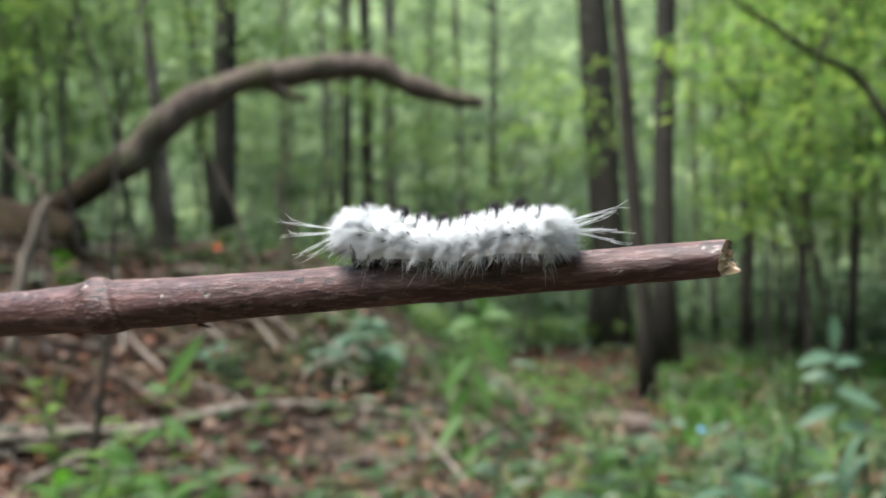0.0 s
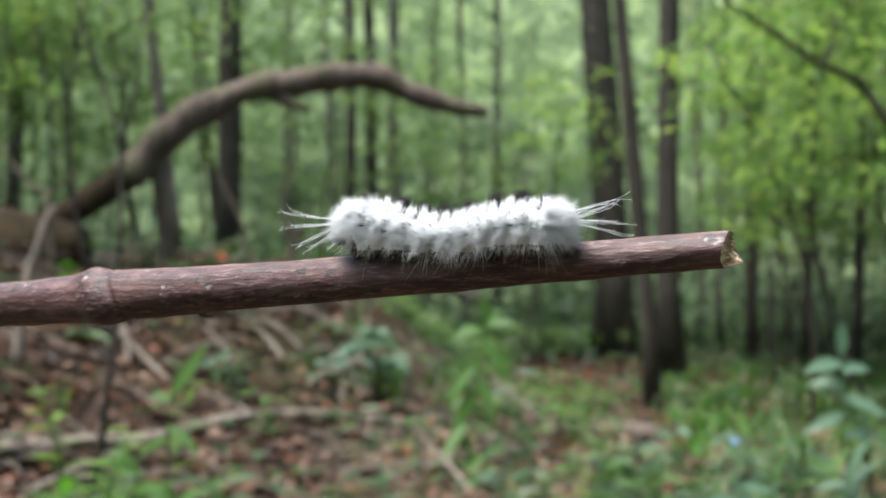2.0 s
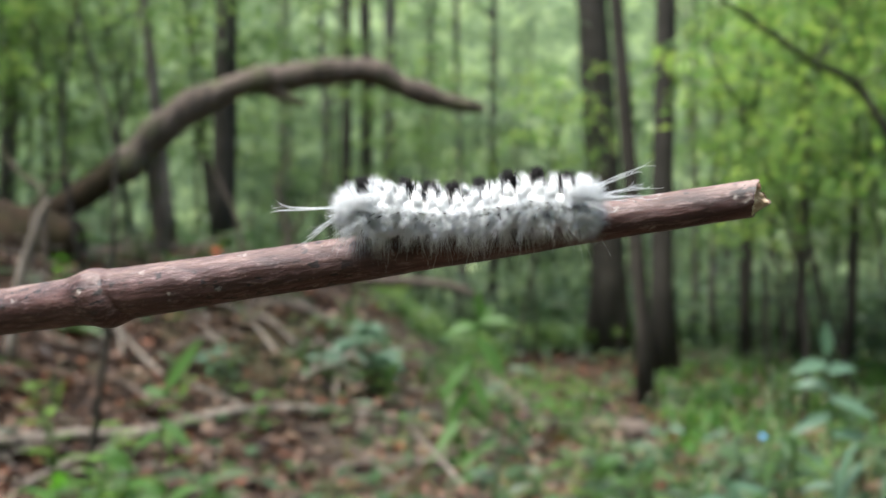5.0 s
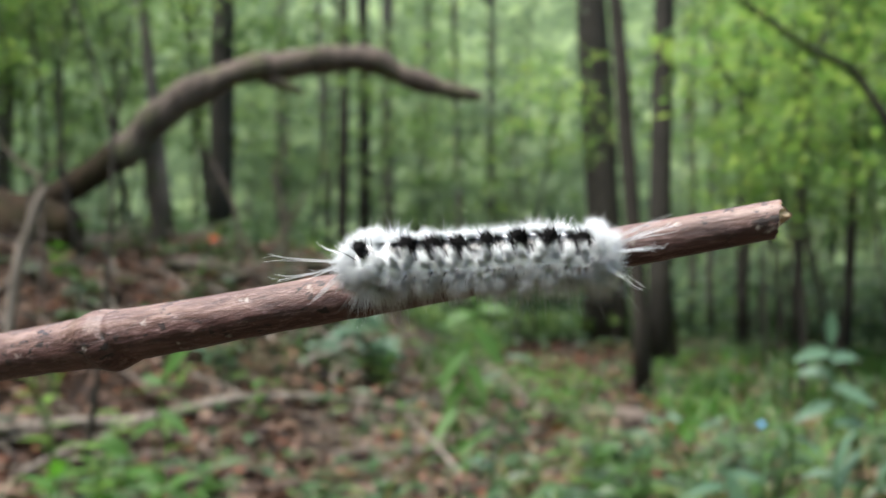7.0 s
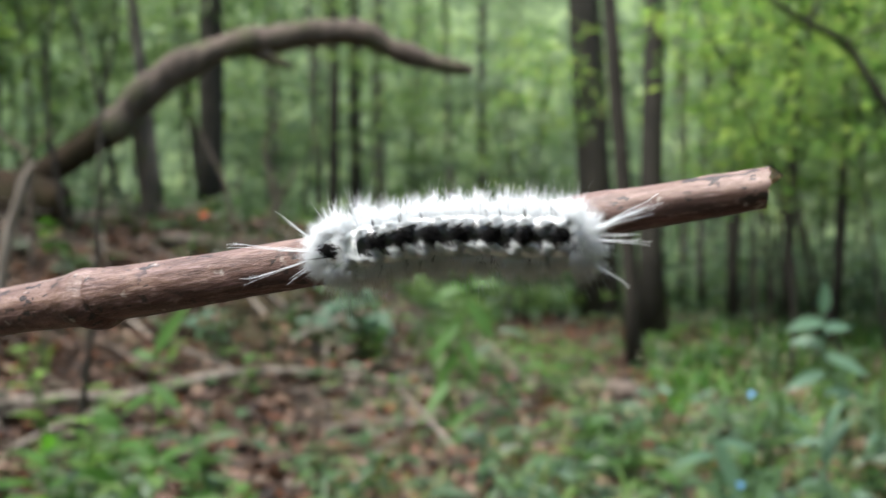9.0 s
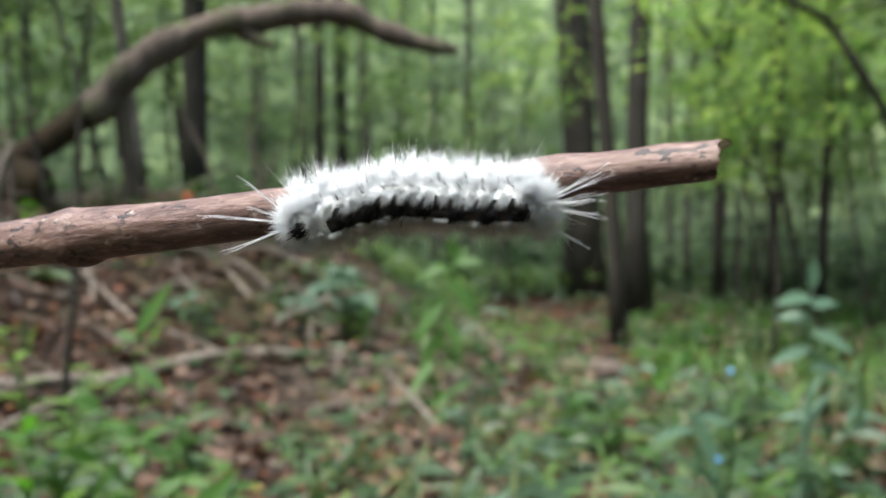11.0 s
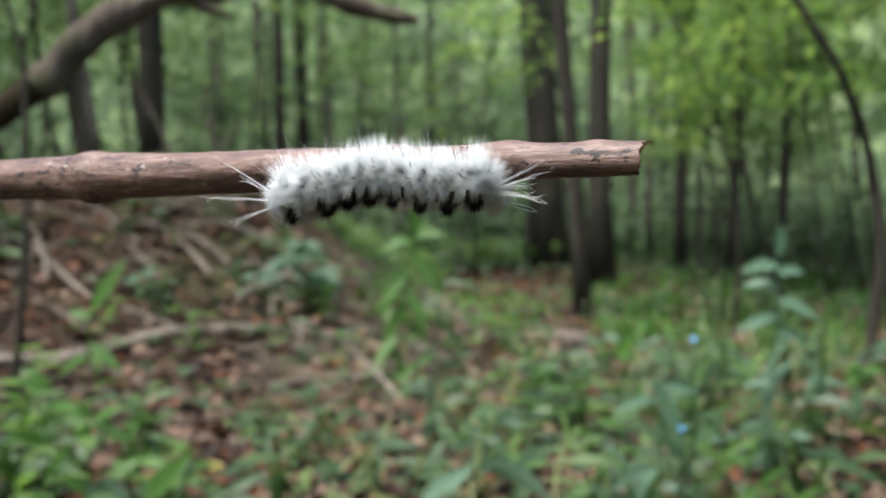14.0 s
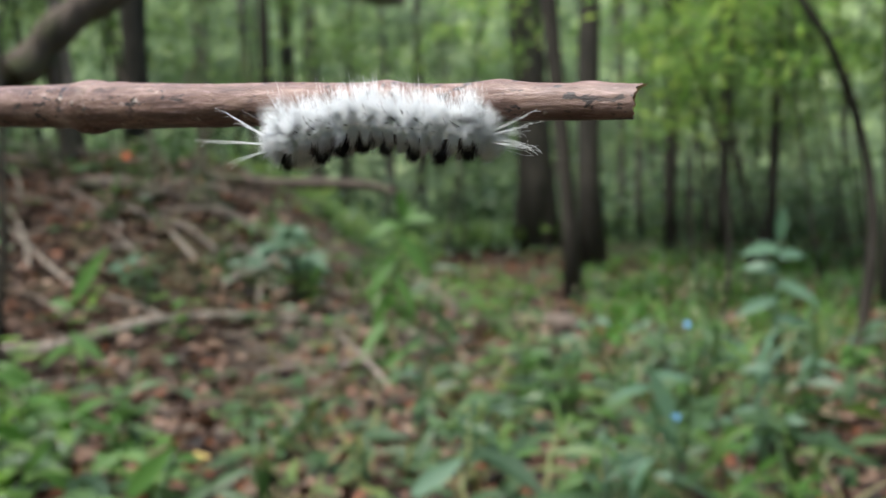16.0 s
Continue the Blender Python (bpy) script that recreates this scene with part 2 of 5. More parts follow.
# x, y, width, height, bark, label, lean, fork, where the crown begins
TREES = [
    (-2.07, 7.0, 0.098, 9.0, BARK_GREY, "slim grey-barked tree that forks above head height", (-1.1, 0.2), (3.1, 0.75), 4.5),
    (-2.28, 9.4, 0.25, 13.0, BARK_DARK, "dark straight tree trunk with a high crown", (0.12, 0.3), None, 5.5),
    (-1.14, 10.2, 0.125, 10.0, BARK_BROWN, "thin brown tree with a high crown", (0.02, 0.0), None, 5.5),
    (-1.03, 12.2, 0.19, 12.0, BARK_DARK, "dark tree trunk deep in the wood", (-0.23, 0.2), None, 5.0),
    (-1.72, 14.0, 0.12, 10.0, BARK_HAZED, "thin brown tree deep in the wood", (-0.4, 0.2), None, 5.0),
    (-3.33, 14.0, 0.16, 11.0, BARK_DARK, "dark thin tree leaning deep in the wood", (-1.69, 0.2), None, 5.0),
    (1.94, 10.52, 0.43, 15.0, BARK_DARK, "large dark-barked tree with a leaning trunk", (-0.75, 0.3), None, 6.0),
    (1.34, 6.0, 0.112, 9.5, BARK_BROWN, "thin brown tree leaning beside larger trunks", (-0.50, 0.1), None, 4.6),
    (1.99, 8.0, 0.215, 13.0, BARK_DARK, "straight tree with dark rough bark", (0.1, 0.2), None, 5.5),
    (3.33, 9.9, 0.135, 11.0, BARK_DARK, "dark tree that forks into two stems", (0.3, 0.2), (2.7, 1.0), 4.6),
    (3.46, 12.6, 0.11, 10.0, BARK_HAZED, "thin brown tree deep in the wood", (0.26, 0.1), None, 5.0),
    (3.58, 11.9, 0.10, 10.0, BARK_HAZED, "thin brown tree deep in the wood", (0.2, 0.1), None, 5.0),
    (3.87, 9.9, 0.12, 10.0, BARK_DARK, "dark thin tree deep in the wood", (0.43, 0.1), None, 5.0),
    (3.98, 8.9, 0.115, 9.0, BARK_DARK, "dark sapling with leafy sprays", (0.25, 0.1), None, 4.2),
    (3.02, 5.1, 0.15, 9.0, BARK_DARK, "dark tree at the edge of the clearing", (0.3, 0.1), None, 4.6),
    (0.98, 16.0, 0.18, 12.0, BARK_HAZED, "brown tree deep in the wood", (-0.2, 0.1), None, 5.5),
    (0.30, 15.0, 0.13, 12.0, BARK_HAZED_PALE, "tree deep in the wood, paled for haze", (-0.1, 0.1), None, 5.5),
    (-0.82, 14.3, 0.23, 12.0, BARK_HAZED, "brown tree deep in the wood", (0.0, 0.1), None, 5.5),
    (-2.25, 13.0, 0.10, 11.0, BARK_HAZED_PALE, "tree deep in the wood, paled for haze", (-0.18, 0.1), None, 5.5),
    (-2.45, 15.0, 0.10, 10.0, BARK_HAZED_PALE, "thin tree deep in the wood, paled for haze", (-0.28, 0.1), None, 5.0),
    (-5.60, 11.5, 0.16, 11.0, BARK_HAZED, "brown tree standing on the bank", (0.2, 0.1), None, 5.0),
    (-4.90, 10.0, 0.10, 9.0, BARK_HAZED, "dark thin tree on the bank", (-0.2, 0.1), None, 5.0),
]
for x, y, w, h, bark, label, lean, fork, cf in TREES:
    tree(x, y, w, h, bark, label, lean, fork, cf)

# the wood behind, thinning into distance, its bark paled in place of haze
far_rnd = random.Random(21)
for i in range(11):
    d = far_rnd.uniform(16, 42)
    a = radians(far_rnd.uniform(-46, 46))
    w = far_rnd.uniform(0.08, 0.24)
    tree(d * math.sin(a), d * math.cos(a), w, far_rnd.uniform(9, 14), BARK_HAZED if d < 24 else BARK_HAZED_PALE,
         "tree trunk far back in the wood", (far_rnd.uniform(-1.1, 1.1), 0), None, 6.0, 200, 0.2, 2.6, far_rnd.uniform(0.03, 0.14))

for i in range(10):
    y = far_rnd.uniform(13, 28)
    tree(y * far_rnd.uniform(0.22, 0.56), y, far_rnd.uniform(0.06, 0.13), far_rnd.uniform(7, 11), BARK_HAZED_PALE,
         "thin tree trunk far back in the wood, paled for haze", (far_rnd.uniform(-0.9, 0.9), 0), None, 5.0, 160, 0.16, 1.6, far_rnd.uniform(0.03, 0.1))


# unseen trees added behind the camera, to cut the light from that side
back_rnd = random.Random(14)
for i in range(18):
    d, a = back_rnd.uniform(4.5, 17), radians(back_rnd.uniform(100, 260))
    tree(d * math.sin(a), d * math.cos(a), back_rnd.uniform(0.12, 0.35), back_rnd.uniform(9, 14), BARK_DARK, "unseen tree added behind the viewpoint to block light", (back_rnd.uniform(-0.6, 0.6), 0), None, 3.0, 700, 0.26, 3.0)


# ---- understorey: leafy saplings ----
def sapling(x, y, height, spread, layers, count, leaf, mat=None, low=0.6, label="leafy green sapling of the understorey"):
    z = ground_z(x, y) - 0.03
    t = thing("sapling", (x, y, z), label, "sapling", "saplings of the understorey")
    stem, leaves = Buf(), Buf()
    tilt = random.Random(int(1000 * (x + 50) + 10 * y))
    over, arc, thick = tilt.gauss(0, 0.13) * height, tilt.gauss(0, 0.06) * height, tilt.uniform(0.6, 1.0)

    def along(u):
        return Vector((0.06 * math.sin(3 * u + x) + over * u + arc * math.sin(3.1 * u), 0.05 * math.cos(2 * u + y), height * u))
    pts = [along(u) for u in np.linspace(0, 1, 9)]
    stem.tube(pts, [thick * (0.015 * (1 - 0.8 * i / 8) + 0.004) for i in range(9)], 6)
    for i in range(layers):
        h = low + (height - low) * (i + 0.6 * rnd.random()) / layers
        a = rnd.uniform(0, 6.283)
        r = spread * rnd.uniform(0.3, 0.8)
        root = along((h - 0.15) / height)
        end = Vector((root.x + r * math.cos(a), root.y + r * math.sin(a), h + 0.1))
        twig = Buf()
        twig.tube([root, (root + end) / 2 + Vector((0, 0, 0.06)), end], [0.007, 0.005, 0.002], 4)
        part("branch", twig, BARK_BROWN, t)
        crown_leaves(leaves, end, spread * rnd.uniform(0.35, 0.6), 0.06, count // layers, leaf)
    part("stem", stem, BARK_BROWN, t)
    part("crown", leaves, mat or LEAF, t, smooth=False)


sap_rnd = random.Random(5)
for i in range(150):
    d = sap_rnd.uniform(9.5, 34)
    a = radians(sap_rnd.uniform(-38, 38))
    x, y = d * math.sin(a), d * math.cos(a)
    tall, wide = sap_rnd.uniform(2.5, 7.5), sap_rnd.uniform(1.0, 2.2)
    if y < 13.5 and abs(x - 0.17 * y) < 0.55 + 0.95 * wide:
        continue
    sapling(x, y, tall, wide, 9, 620, 0.085 + 0.0032 * d, LEAF_HAZED if d > 16 else LEAF, sap_rnd.uniform(1.0, 2.4))
for x, y, h, s in ((3.3, 7.6, 4.4, 1.1), (4.3, 7.2, 4.8, 1.3), (3.2, 9.8, 4.6, 1.0), (4.9, 9.2, 4.6, 1.4), (0.35, 10.4, 3.6, 0.7), (3.6, 8.6, 3.6, 1.1),
                   (-3.3, 7.8, 4.0, 1.0), (-4.2, 8.6, 4.6, 1.2), (-5.2, 8.2, 4.0, 1.2), (-1.4, 11.5, 4.6, 1.2), (0.4, 12.5, 4.6, 1.3)):
    sapling(x, y, h, s, 11, 950, 0.086, LEAF_BRIGHT if x > 2 else None, 1.3, "leafy sapling with bright green sprays")
for x, y, h, s in ((3.2, 7.3, 3.6, 0.8), (3.4, 6.6, 3.2, 0.8), (5.4, 8.0, 4.6, 1.4), (0.2, 11.0, 4.2, 1.0), (-0.4, 12.0, 4.4, 1.0), (-2.9, 8.6, 3.6, 0.9), (-3.8, 7.4, 3.4, 0.9), (-4.8, 7.2, 3.2, 1.0)):
    sapling(x, y, h, s, 9, 900, 0.075, LEAF_BRIGHT if x > 2 else LEAF_HAZED, 1.7, "leafy sapling with thin sprays")

left_rnd = random.Random(58)
for i in range(4):
    y = left_rnd.uniform(11.5, 22)
    sapling(-y * left_rnd.uniform(0.2, 0.56), y, left_rnd.uniform(4.0, 7.5), left_rnd.uniform(1.3, 2.2), 10, 900, 0.125, LEAF_HAZED, left_rnd.uniform(0.9, 1.8))

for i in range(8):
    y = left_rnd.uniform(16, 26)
    sapling(y * left_rnd.uniform(-0.24, 0.1), y, left_rnd.uniform(4.5, 7.5), left_rnd.uniform(1.3, 2.1), 10, 850, 0.13, LEAF_HAZED, left_rnd.uniform(1.0, 2.0))
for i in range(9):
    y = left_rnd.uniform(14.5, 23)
    sapling(y * left_rnd.uniform(0.06, 0.32), y, left_rnd.uniform(3.5, 7.0), left_rnd.uniform(1.3, 2.0), 10, 900, 0.125, LEAF_HAZED, left_rnd.uniform(0.7, 1.5))
for i in range(16):
    y = left_rnd.uniform(7.5, 14)
    sapling(y * left_rnd.uniform(0.33, 0.58), y, left_rnd.uniform(3.0, 5.5), left_rnd.uniform(0.7, 1.2), 10, 820, 0.082, left_rnd.choice((LEAF_BRIGHT, LEAF)), left_rnd.uniform(1.0, 1.9))


# leafy sprays nearer to the clearing
for x, y, h, s, low, n, m in ((2.05, 5.3, 2.3, 0.55, 1.25, 380, LEAF_BRIGHT), (2.65, 5.7, 2.6, 0.7, 1.1, 420, LEAF_BRIGHT), (2.35, 6.6, 3.0, 0.6, 1.6, 380, LEAF_BRIGHT),
                              (1.62, 10.4, 3.3, 0.28, 2.1, 70, LEAF_BRIGHT), (0.6, 8.4, 2.7, 0.45, 1.9, 260, LEAF_BRIGHT), (-1.95, 5.1, 2.4, 0.5, 1.5, 260, LEAF), (-2.6, 5.2, 2.5, 0.6, 1.4, 320, LEAF_BRIGHT), (-3.0, 6.9, 3.0, 0.7, 1.6, 380, LEAF_BRIGHT),
                              (1.62, 9.0, 3.1, 0.5, 2.0, 200, LEAF_BRIGHT), (0.95, 9.6, 3.4, 0.8, 1.5, 420, LEAF_BRIGHT), (2.9, 7.9, 3.2, 0.8, 1.5, 600, LEAF_BRIGHT), (3.9, 7.0, 3.6, 1.0, 1.3, 800, LEAF_BRIGHT),
                              (-2.5, 7.2, 3.4, 0.9, 1.5, 600, LEAF), (-3.4, 6.9, 3.3, 1.0, 1.2, 800, LEAF_BRIGHT), (-3.9, 7.6, 4.0, 1.1, 1.5, 800, LEAF), (-1.2, 9.0, 3.4, 0.8, 1.7, 420, LEAF), (-0.2, 9.4, 3.4, 0.8, 1.7, 420, LEAF),
                              (-3.1, 7.4, 2.1, 0.8, 0.7, 420, LEAF), (-3.7, 8.2, 2.3, 0.9, 0.6, 480, LEAF), (-2.7, 8.4, 2.2, 0.7, 0.8, 380, LEAF)):
    sapling(x, y, h, s, 9, int(1.25 * n), 0.072, m, low, "thin sapling with open leafy sprays")


# ---- backdrop: the far wood, a glowing ring of blurred greens ----
def build_backdrop():
    m, nt, b = material("glowing_far_wood", 1.0, 0.0)
    leafy = noise_tex(nt, 0.75, 8, (1, 1, 1.3), 0.7)
    trunks = noise_tex(nt, 0.55, 2, (1, 1, 0.02))
    # light gaps and dim patches are painted into the colour, which also glows
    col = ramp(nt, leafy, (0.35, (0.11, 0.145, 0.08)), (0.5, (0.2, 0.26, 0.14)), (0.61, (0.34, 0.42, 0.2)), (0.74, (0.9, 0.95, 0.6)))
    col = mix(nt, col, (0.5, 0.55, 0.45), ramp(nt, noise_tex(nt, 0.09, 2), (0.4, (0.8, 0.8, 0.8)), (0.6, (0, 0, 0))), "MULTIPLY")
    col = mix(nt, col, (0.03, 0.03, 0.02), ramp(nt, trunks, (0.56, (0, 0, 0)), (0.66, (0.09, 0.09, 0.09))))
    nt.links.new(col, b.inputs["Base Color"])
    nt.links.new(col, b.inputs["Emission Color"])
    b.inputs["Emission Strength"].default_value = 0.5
    buf = Buf()
    n, r = 48, 55
    for i in range(n):
        a = 2 * math.pi * i / n
        for z in (-1.0, 22.0):
            buf.v.append((r * math.cos(a), r * math.sin(a), z))
    buf.f = [(2 * i, 2 * i + 1, (2 * i + 3) % (2 * n), (2 * i + 2) % (2 * n)) for i in range(n)]
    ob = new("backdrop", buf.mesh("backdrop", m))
    tagged(ob, "glowing backdrop of distant green wood with painted bright gaps", "backdrop", kind="structure")


build_backdrop()


# ---- fallen wood ----
def limb_thing(name, label, pts, radii, mat, n=40, sides=14, rough=0.18, freq=7.0, category="branch", group=""):
    """A fallen limb: a rough tube through points given in the world."""
    c = spline([(*p, r) for p, r in zip(pts, radii)], n)
    base = Vector(c[0][:3])
    t = thing(name, base, label, category, group)
    b = Buf()
    b.tube([Vector(p[:3]) - base for p in c], [max(p[3], 0.002) for p in c], sides, rough=rough, freq=freq)
    part("stem", b, mat, t)
    return t


def side_twig(t, pts, radii, mat):
    base = Vector(t.location)
    b = Buf()
    c = spline([(*p, r) for p, r in zip(pts, radii)], 10)
    b.tube([Vector(p[:3]) - base for p in c], [max(p[3], 0.002) for p in c], 8, rough=0.15)
    part("side_branch", b, mat, t)


arch = limb_thing("fallen_limb", "long arched dead limb rising from a fallen log", [
    (-2.075, 5.77, 1.54), (-1.969, 5.80, 1.630), (-1.804, 5.85, 1.814), (-1.538, 5.95, 2.037), (-1.298, 6.05, 2.172),
    (-1.044, 6.12, 2.214), (-0.746, 6.20, 2.283), (-0.516, 6.25, 2.302), (-0.282, 6.30, 2.205), (-0.006, 6.33, 2.111), (0.193, 6.35, 2.074), (0.30, 6.35, 2.054)],
    [0.105, 0.108, 0.102, 0.096, 0.094, 0.091, 0.089, 0.089, 0.078, 0.063, 0.047, 0.024], DEADWOOD, 100, 18, 0.3, 5.0)
side_twig(arch, [(-2.03, 5.79, 1.60), (-2.131, 5.76, 1.49), (-2.289, 5.70, 1.35), (-2.5, 5.65, 1.2), (-2.75, 5.62, 1.02)], [0.095, 0.092, 0.09, 0.1, 0.1], MOSSLOG)
side_twig(arch, [(-1.20, 6.08, 2.15), (-1.104, 6.08, 2.10), (-1.03, 6.07, 2.06), (-0.92, 6.05, 2.015)], [0.06, 0.05, 0.036, 0.012], DEADWOOD)
side_twig(arch, [(-1.88, 5.85, 1.66), (-1.857, 5.87, 1.4), (-1.83, 5.9, 1.1), (-1.82, 5.92, 0.7)], [0.06, 0.055, 0.05, 0.06], DEADWOOD)
limb_thing("fallen_log", "thick mossy fallen log lying on the bank", [
    (-5.2, 6.0, 1.04), (-3.7, 5.6, 1.05), (-2.87, 5.35, 1.05), (-2.5, 5.3, 1.05), (-2.12, 5.3, 1.06)], [0.27, 0.26, 0.25, 0.23, 0.12], MOSSLOG, 30, 18, category="log")
limb_thing("broken_snag", "pale broken branch standing up from the bank", [
    (-1.9, 4.0, 0.45), (-1.851, 4.0, 0.842), (-1.804, 4.0, 1.004), (-1.769, 4.0, 1.117), (-1.737, 4.0, 1.18)], [0.024, 0.024, 0.022, 0.018, 0.008], PALEWOOD, 14, 8)
bare = limb_thing("bare_sapling", "thin dark bare sapling on the forest floor", [
    (-1.2, 3.05, -0.05), (-1.17, 3.05, 0.182), (-1.14, 3.05, 0.444), (-1.115, 3.05, 0.708), (-1.102, 3.05, 1.146), (-1.109, 3.05, 1.30), (-1.154, 3.05, 1.455), (-1.204, 3.05, 1.61), (-1.3, 3.05, 1.9)],
    [0.017, 0.015, 0.013, 0.012, 0.010, 0.009, 0.007, 0.006, 0.003], BARK_DARK, 24, 8, category="sapling")
side_twig(bare, [(-1.108, 3.05, 1.28), (-1.07, 3.05, 1.42), (-1.05, 3.05, 1.57), (-1.04, 3.05, 1.75)], [0.007, 0.006, 0.005, 0.003], BARK_DARK)
side_twig(bare, [(-1.12, 3.05, 0.66), (-1.08, 3.04, 0.72), (-1.05, 3.02, 0.76)], [0.005, 0.004, 0.002], BARK_DARK)
leaner = limb_thing("leaning_sapling", "dark sapling bent over in a long arch", [
    (2.13, 3.9, -0.05), (2.186, 3.9, 0.283), (2.209, 3.9, 0.579), (2.181, 3.9, 0.849), (2.10, 3.85, 1.065), (1.94, 3.75, 1.32), (1.80, 3.72, 1.51), (1.69, 3.7, 1.655),
    (1.488, 3.6, 1.712), (1.295, 3.5, 1.787), (1.09, 3.4, 1.879), (0.9, 3.35, 2.0)],
    [0.028, 0.026, 0.024, 0.021, 0.019, 0.018, 0.016, 0.015, 0.013, 0.011, 0.008, 0.004], BARK_BROWN, 50, 10, category="sapling")
side_twig(leaner, [(1.69, 3.7, 1.65), (1.80, 3.68, 1.70), (1.95, 3.66, 1.72)], [0.010, 0.007, 0.003], BARK_BROWN)


def lying(name, label, x0, y0, x1, y1, r, mat, lift=0.0, bend=0.1, category="branch"):
    """A branch lying along the forest floor between two places."""
    pts, rad = [], []
    for u in np.linspace(0, 1, 8):
        x, y = x0 + (x1 - x0) * u, y0 + (y1 - y0) * u + bend * math.sin(3.1 * u)
        pts.append((x, y, ground_z(x, y) + 0.018 + r * 0.6 + lift * u))
        rad.append(r * (1 - 0.6 * u))
    return limb_thing(name, label, pts, rad, mat, 24, 9, 0.2, 12.0, category)


pale = [(-1.72, 3.38), (-1.575, 3.5), (-1.43, 3.62), (-1.226, 3.757), (-0.956, 4.13), (-0.723, 4.355), (-0.42, 4.586), (0.005, 4.622)]
limb_thing("fallen_branch", "long pale curved branch lying on the leaf litter", [(x, y, ground_z(x, y) + 0.06) for x, y in pale], [0.03, 0.029, 0.027, 0.026, 0.024, 0.02, 0.015, 0.008], PALEWOOD, 40, 10, 0.2, 12.0)
lying("fallen_branch", "pale forked stick leaning up from the litter", -0.72, 4.75, -0.42, 5.3, 0.022, PALEWOOD, 0.12, 0.02)
lying("fallen_branch", "grey stick lying downhill", -0.62, 5.3, -0.52, 4.5, 0.018, PALEWOOD, 0.0, 0.05)
lying("fallen_branch", "dark rotten branch on the bank", -1.6, 5.4, -0.2, 5.6, 0.045, DEADWOOD, 0.0)
lying("fallen_branch", "dark rotten branch on the bank", -0.3, 6.3, 0.7, 6.1, 0.035, DEADWOOD, 0.02)
limb_thing("fallen_branch", "long dead branch lying across the top of the bank", [
    (-1.7, 6.4, 0.80), (-1.08, 6.4, 0.885), (-0.62, 6.4, 0.85), (-0.13, 6.35, 0.83), (0.10, 6.33, 0.80), (0.24, 6.3, 0.74)], [0.045, 0.042, 0.038, 0.034, 0.026, 0.014], DEADWOOD, 34, 10, 0.25, 7.0)
lying("fallen_branch", "rotten log in the leaf litter", 1.08, 4.68, 0.5, 4.86, 0.06, DEADWOOD, 0.0)
lying("fallen_branch", "thin stick on the leaf litter", -1.1, 3.0, -0.3, 2.9, 0.012, PALEWOOD)
for pts in ([(-0.94, 5.6), (-0.961, 1.152), (-1.033, 1.415), (-0.929, 1.626)], [(-1.2, 5.5), (-1.235, 1.163), (-1.323, 1.369), (-1.40, 1.52)], [(-1.05, 5.5), (-1.0, 0.95), (-0.86, 1.2), (-0.80, 1.34)],
            [(-2.0, 4.6), (-2.03, 1.24), (-2.143, 1.361), (-2.30, 1.55)], [(-2.1, 4.7), (-2.12, 1.15), (-2.05, 1.32), (-1.92, 1.42)]):
    (bx, by), rest = pts[0], pts[1:]
    limb_thing("dead_stem", "thin bent dead stem standing on the bank", [(bx, by, ground_z(bx, by) - 0.02)] + [(x, by, z) for x, z in rest], [0.014, 0.012, 0.010, 0.005], DEADWOOD, 16, 7, 0.15, 9.0, "stem", "dead stems")
tw = random.Random(31)
for i in range(230):
    x, y = tw.uniform(-3.2, 0.7), tw.uniform(3.2, 7.0)
    a, l = tw.choice((0, 3.14)) + tw.gauss(0, 0.55), tw.uniform(0.2, 0.7)
    lying("fallen_twig", "thin dead twig on the bank", x, y, x + l * math.cos(a), y + l * math.sin(a), tw.uniform(0.004, 0.012),
          tw.choice((DEADWOOD, PALEWOOD)), tw.uniform(0, 0.22), 0.06)


# ---- leaf litter and low plants ----
def build_litter():
    b = Buf()
    r = random.Random(3)
    for i in range(46000):
        y = 1.6 + 9.5 * r.random() ** 1.5
        x = r.uniform(-0.62, 0.68) * (y + 1.2)
        a = r.uniform(0, 6.283)
        p = Vector((x, y, ground_z(x, y) + r.uniform(0.004, 0.035)))
        s = r.uniform(0.03, 0.09)
        if r.random() < 0.2:
            s *= 1.25
            b.leaf(p, Vector((math.cos(a), math.sin(a), r.uniform(-0.1, 0.8))), Vector((r.gauss(0, 0.8), r.gauss(0, 0.8), 1)), s, s * r.uniform(0.35, 0.6), r.uniform(-0.4, 0.6), 1.8)
        else:
            b.leaf(p, Vector((math.cos(a), math.sin(a), r.uniform(-0.12, 0.32))), Vector((r.gauss(0, 0.38), r.gauss(0, 0.38), 1)), s, s * r.uniform(0.4, 0.75), r.uniform(-0.3, 0.4), 1.5)
    for i in range(24000):
        d, a = 9.0 * math.sqrt(r.random()), r.uniform(0, 6.283)
        x, y = d * math.cos(a), 1.5 + d * math.sin(a)
        s = r.uniform(0.04, 0.10)
        b.leaf(Vector((x, y, ground_z(x, y) + 0.012)), Vector((math.cos(a * 7), math.sin(a * 7), r.uniform(-0.2, 0.5))), Vector((r.gauss(0, 0.5), r.gauss(0, 0.5), 1)), s, s * 0.55, 0.2, 1.5)
    ob = new("leaf_litter", b.mesh("leaf_litter", LITTER))
    tagged(ob, "brown and rust fallen leaves on the forest floor", "leaf litter", kind="stuff")


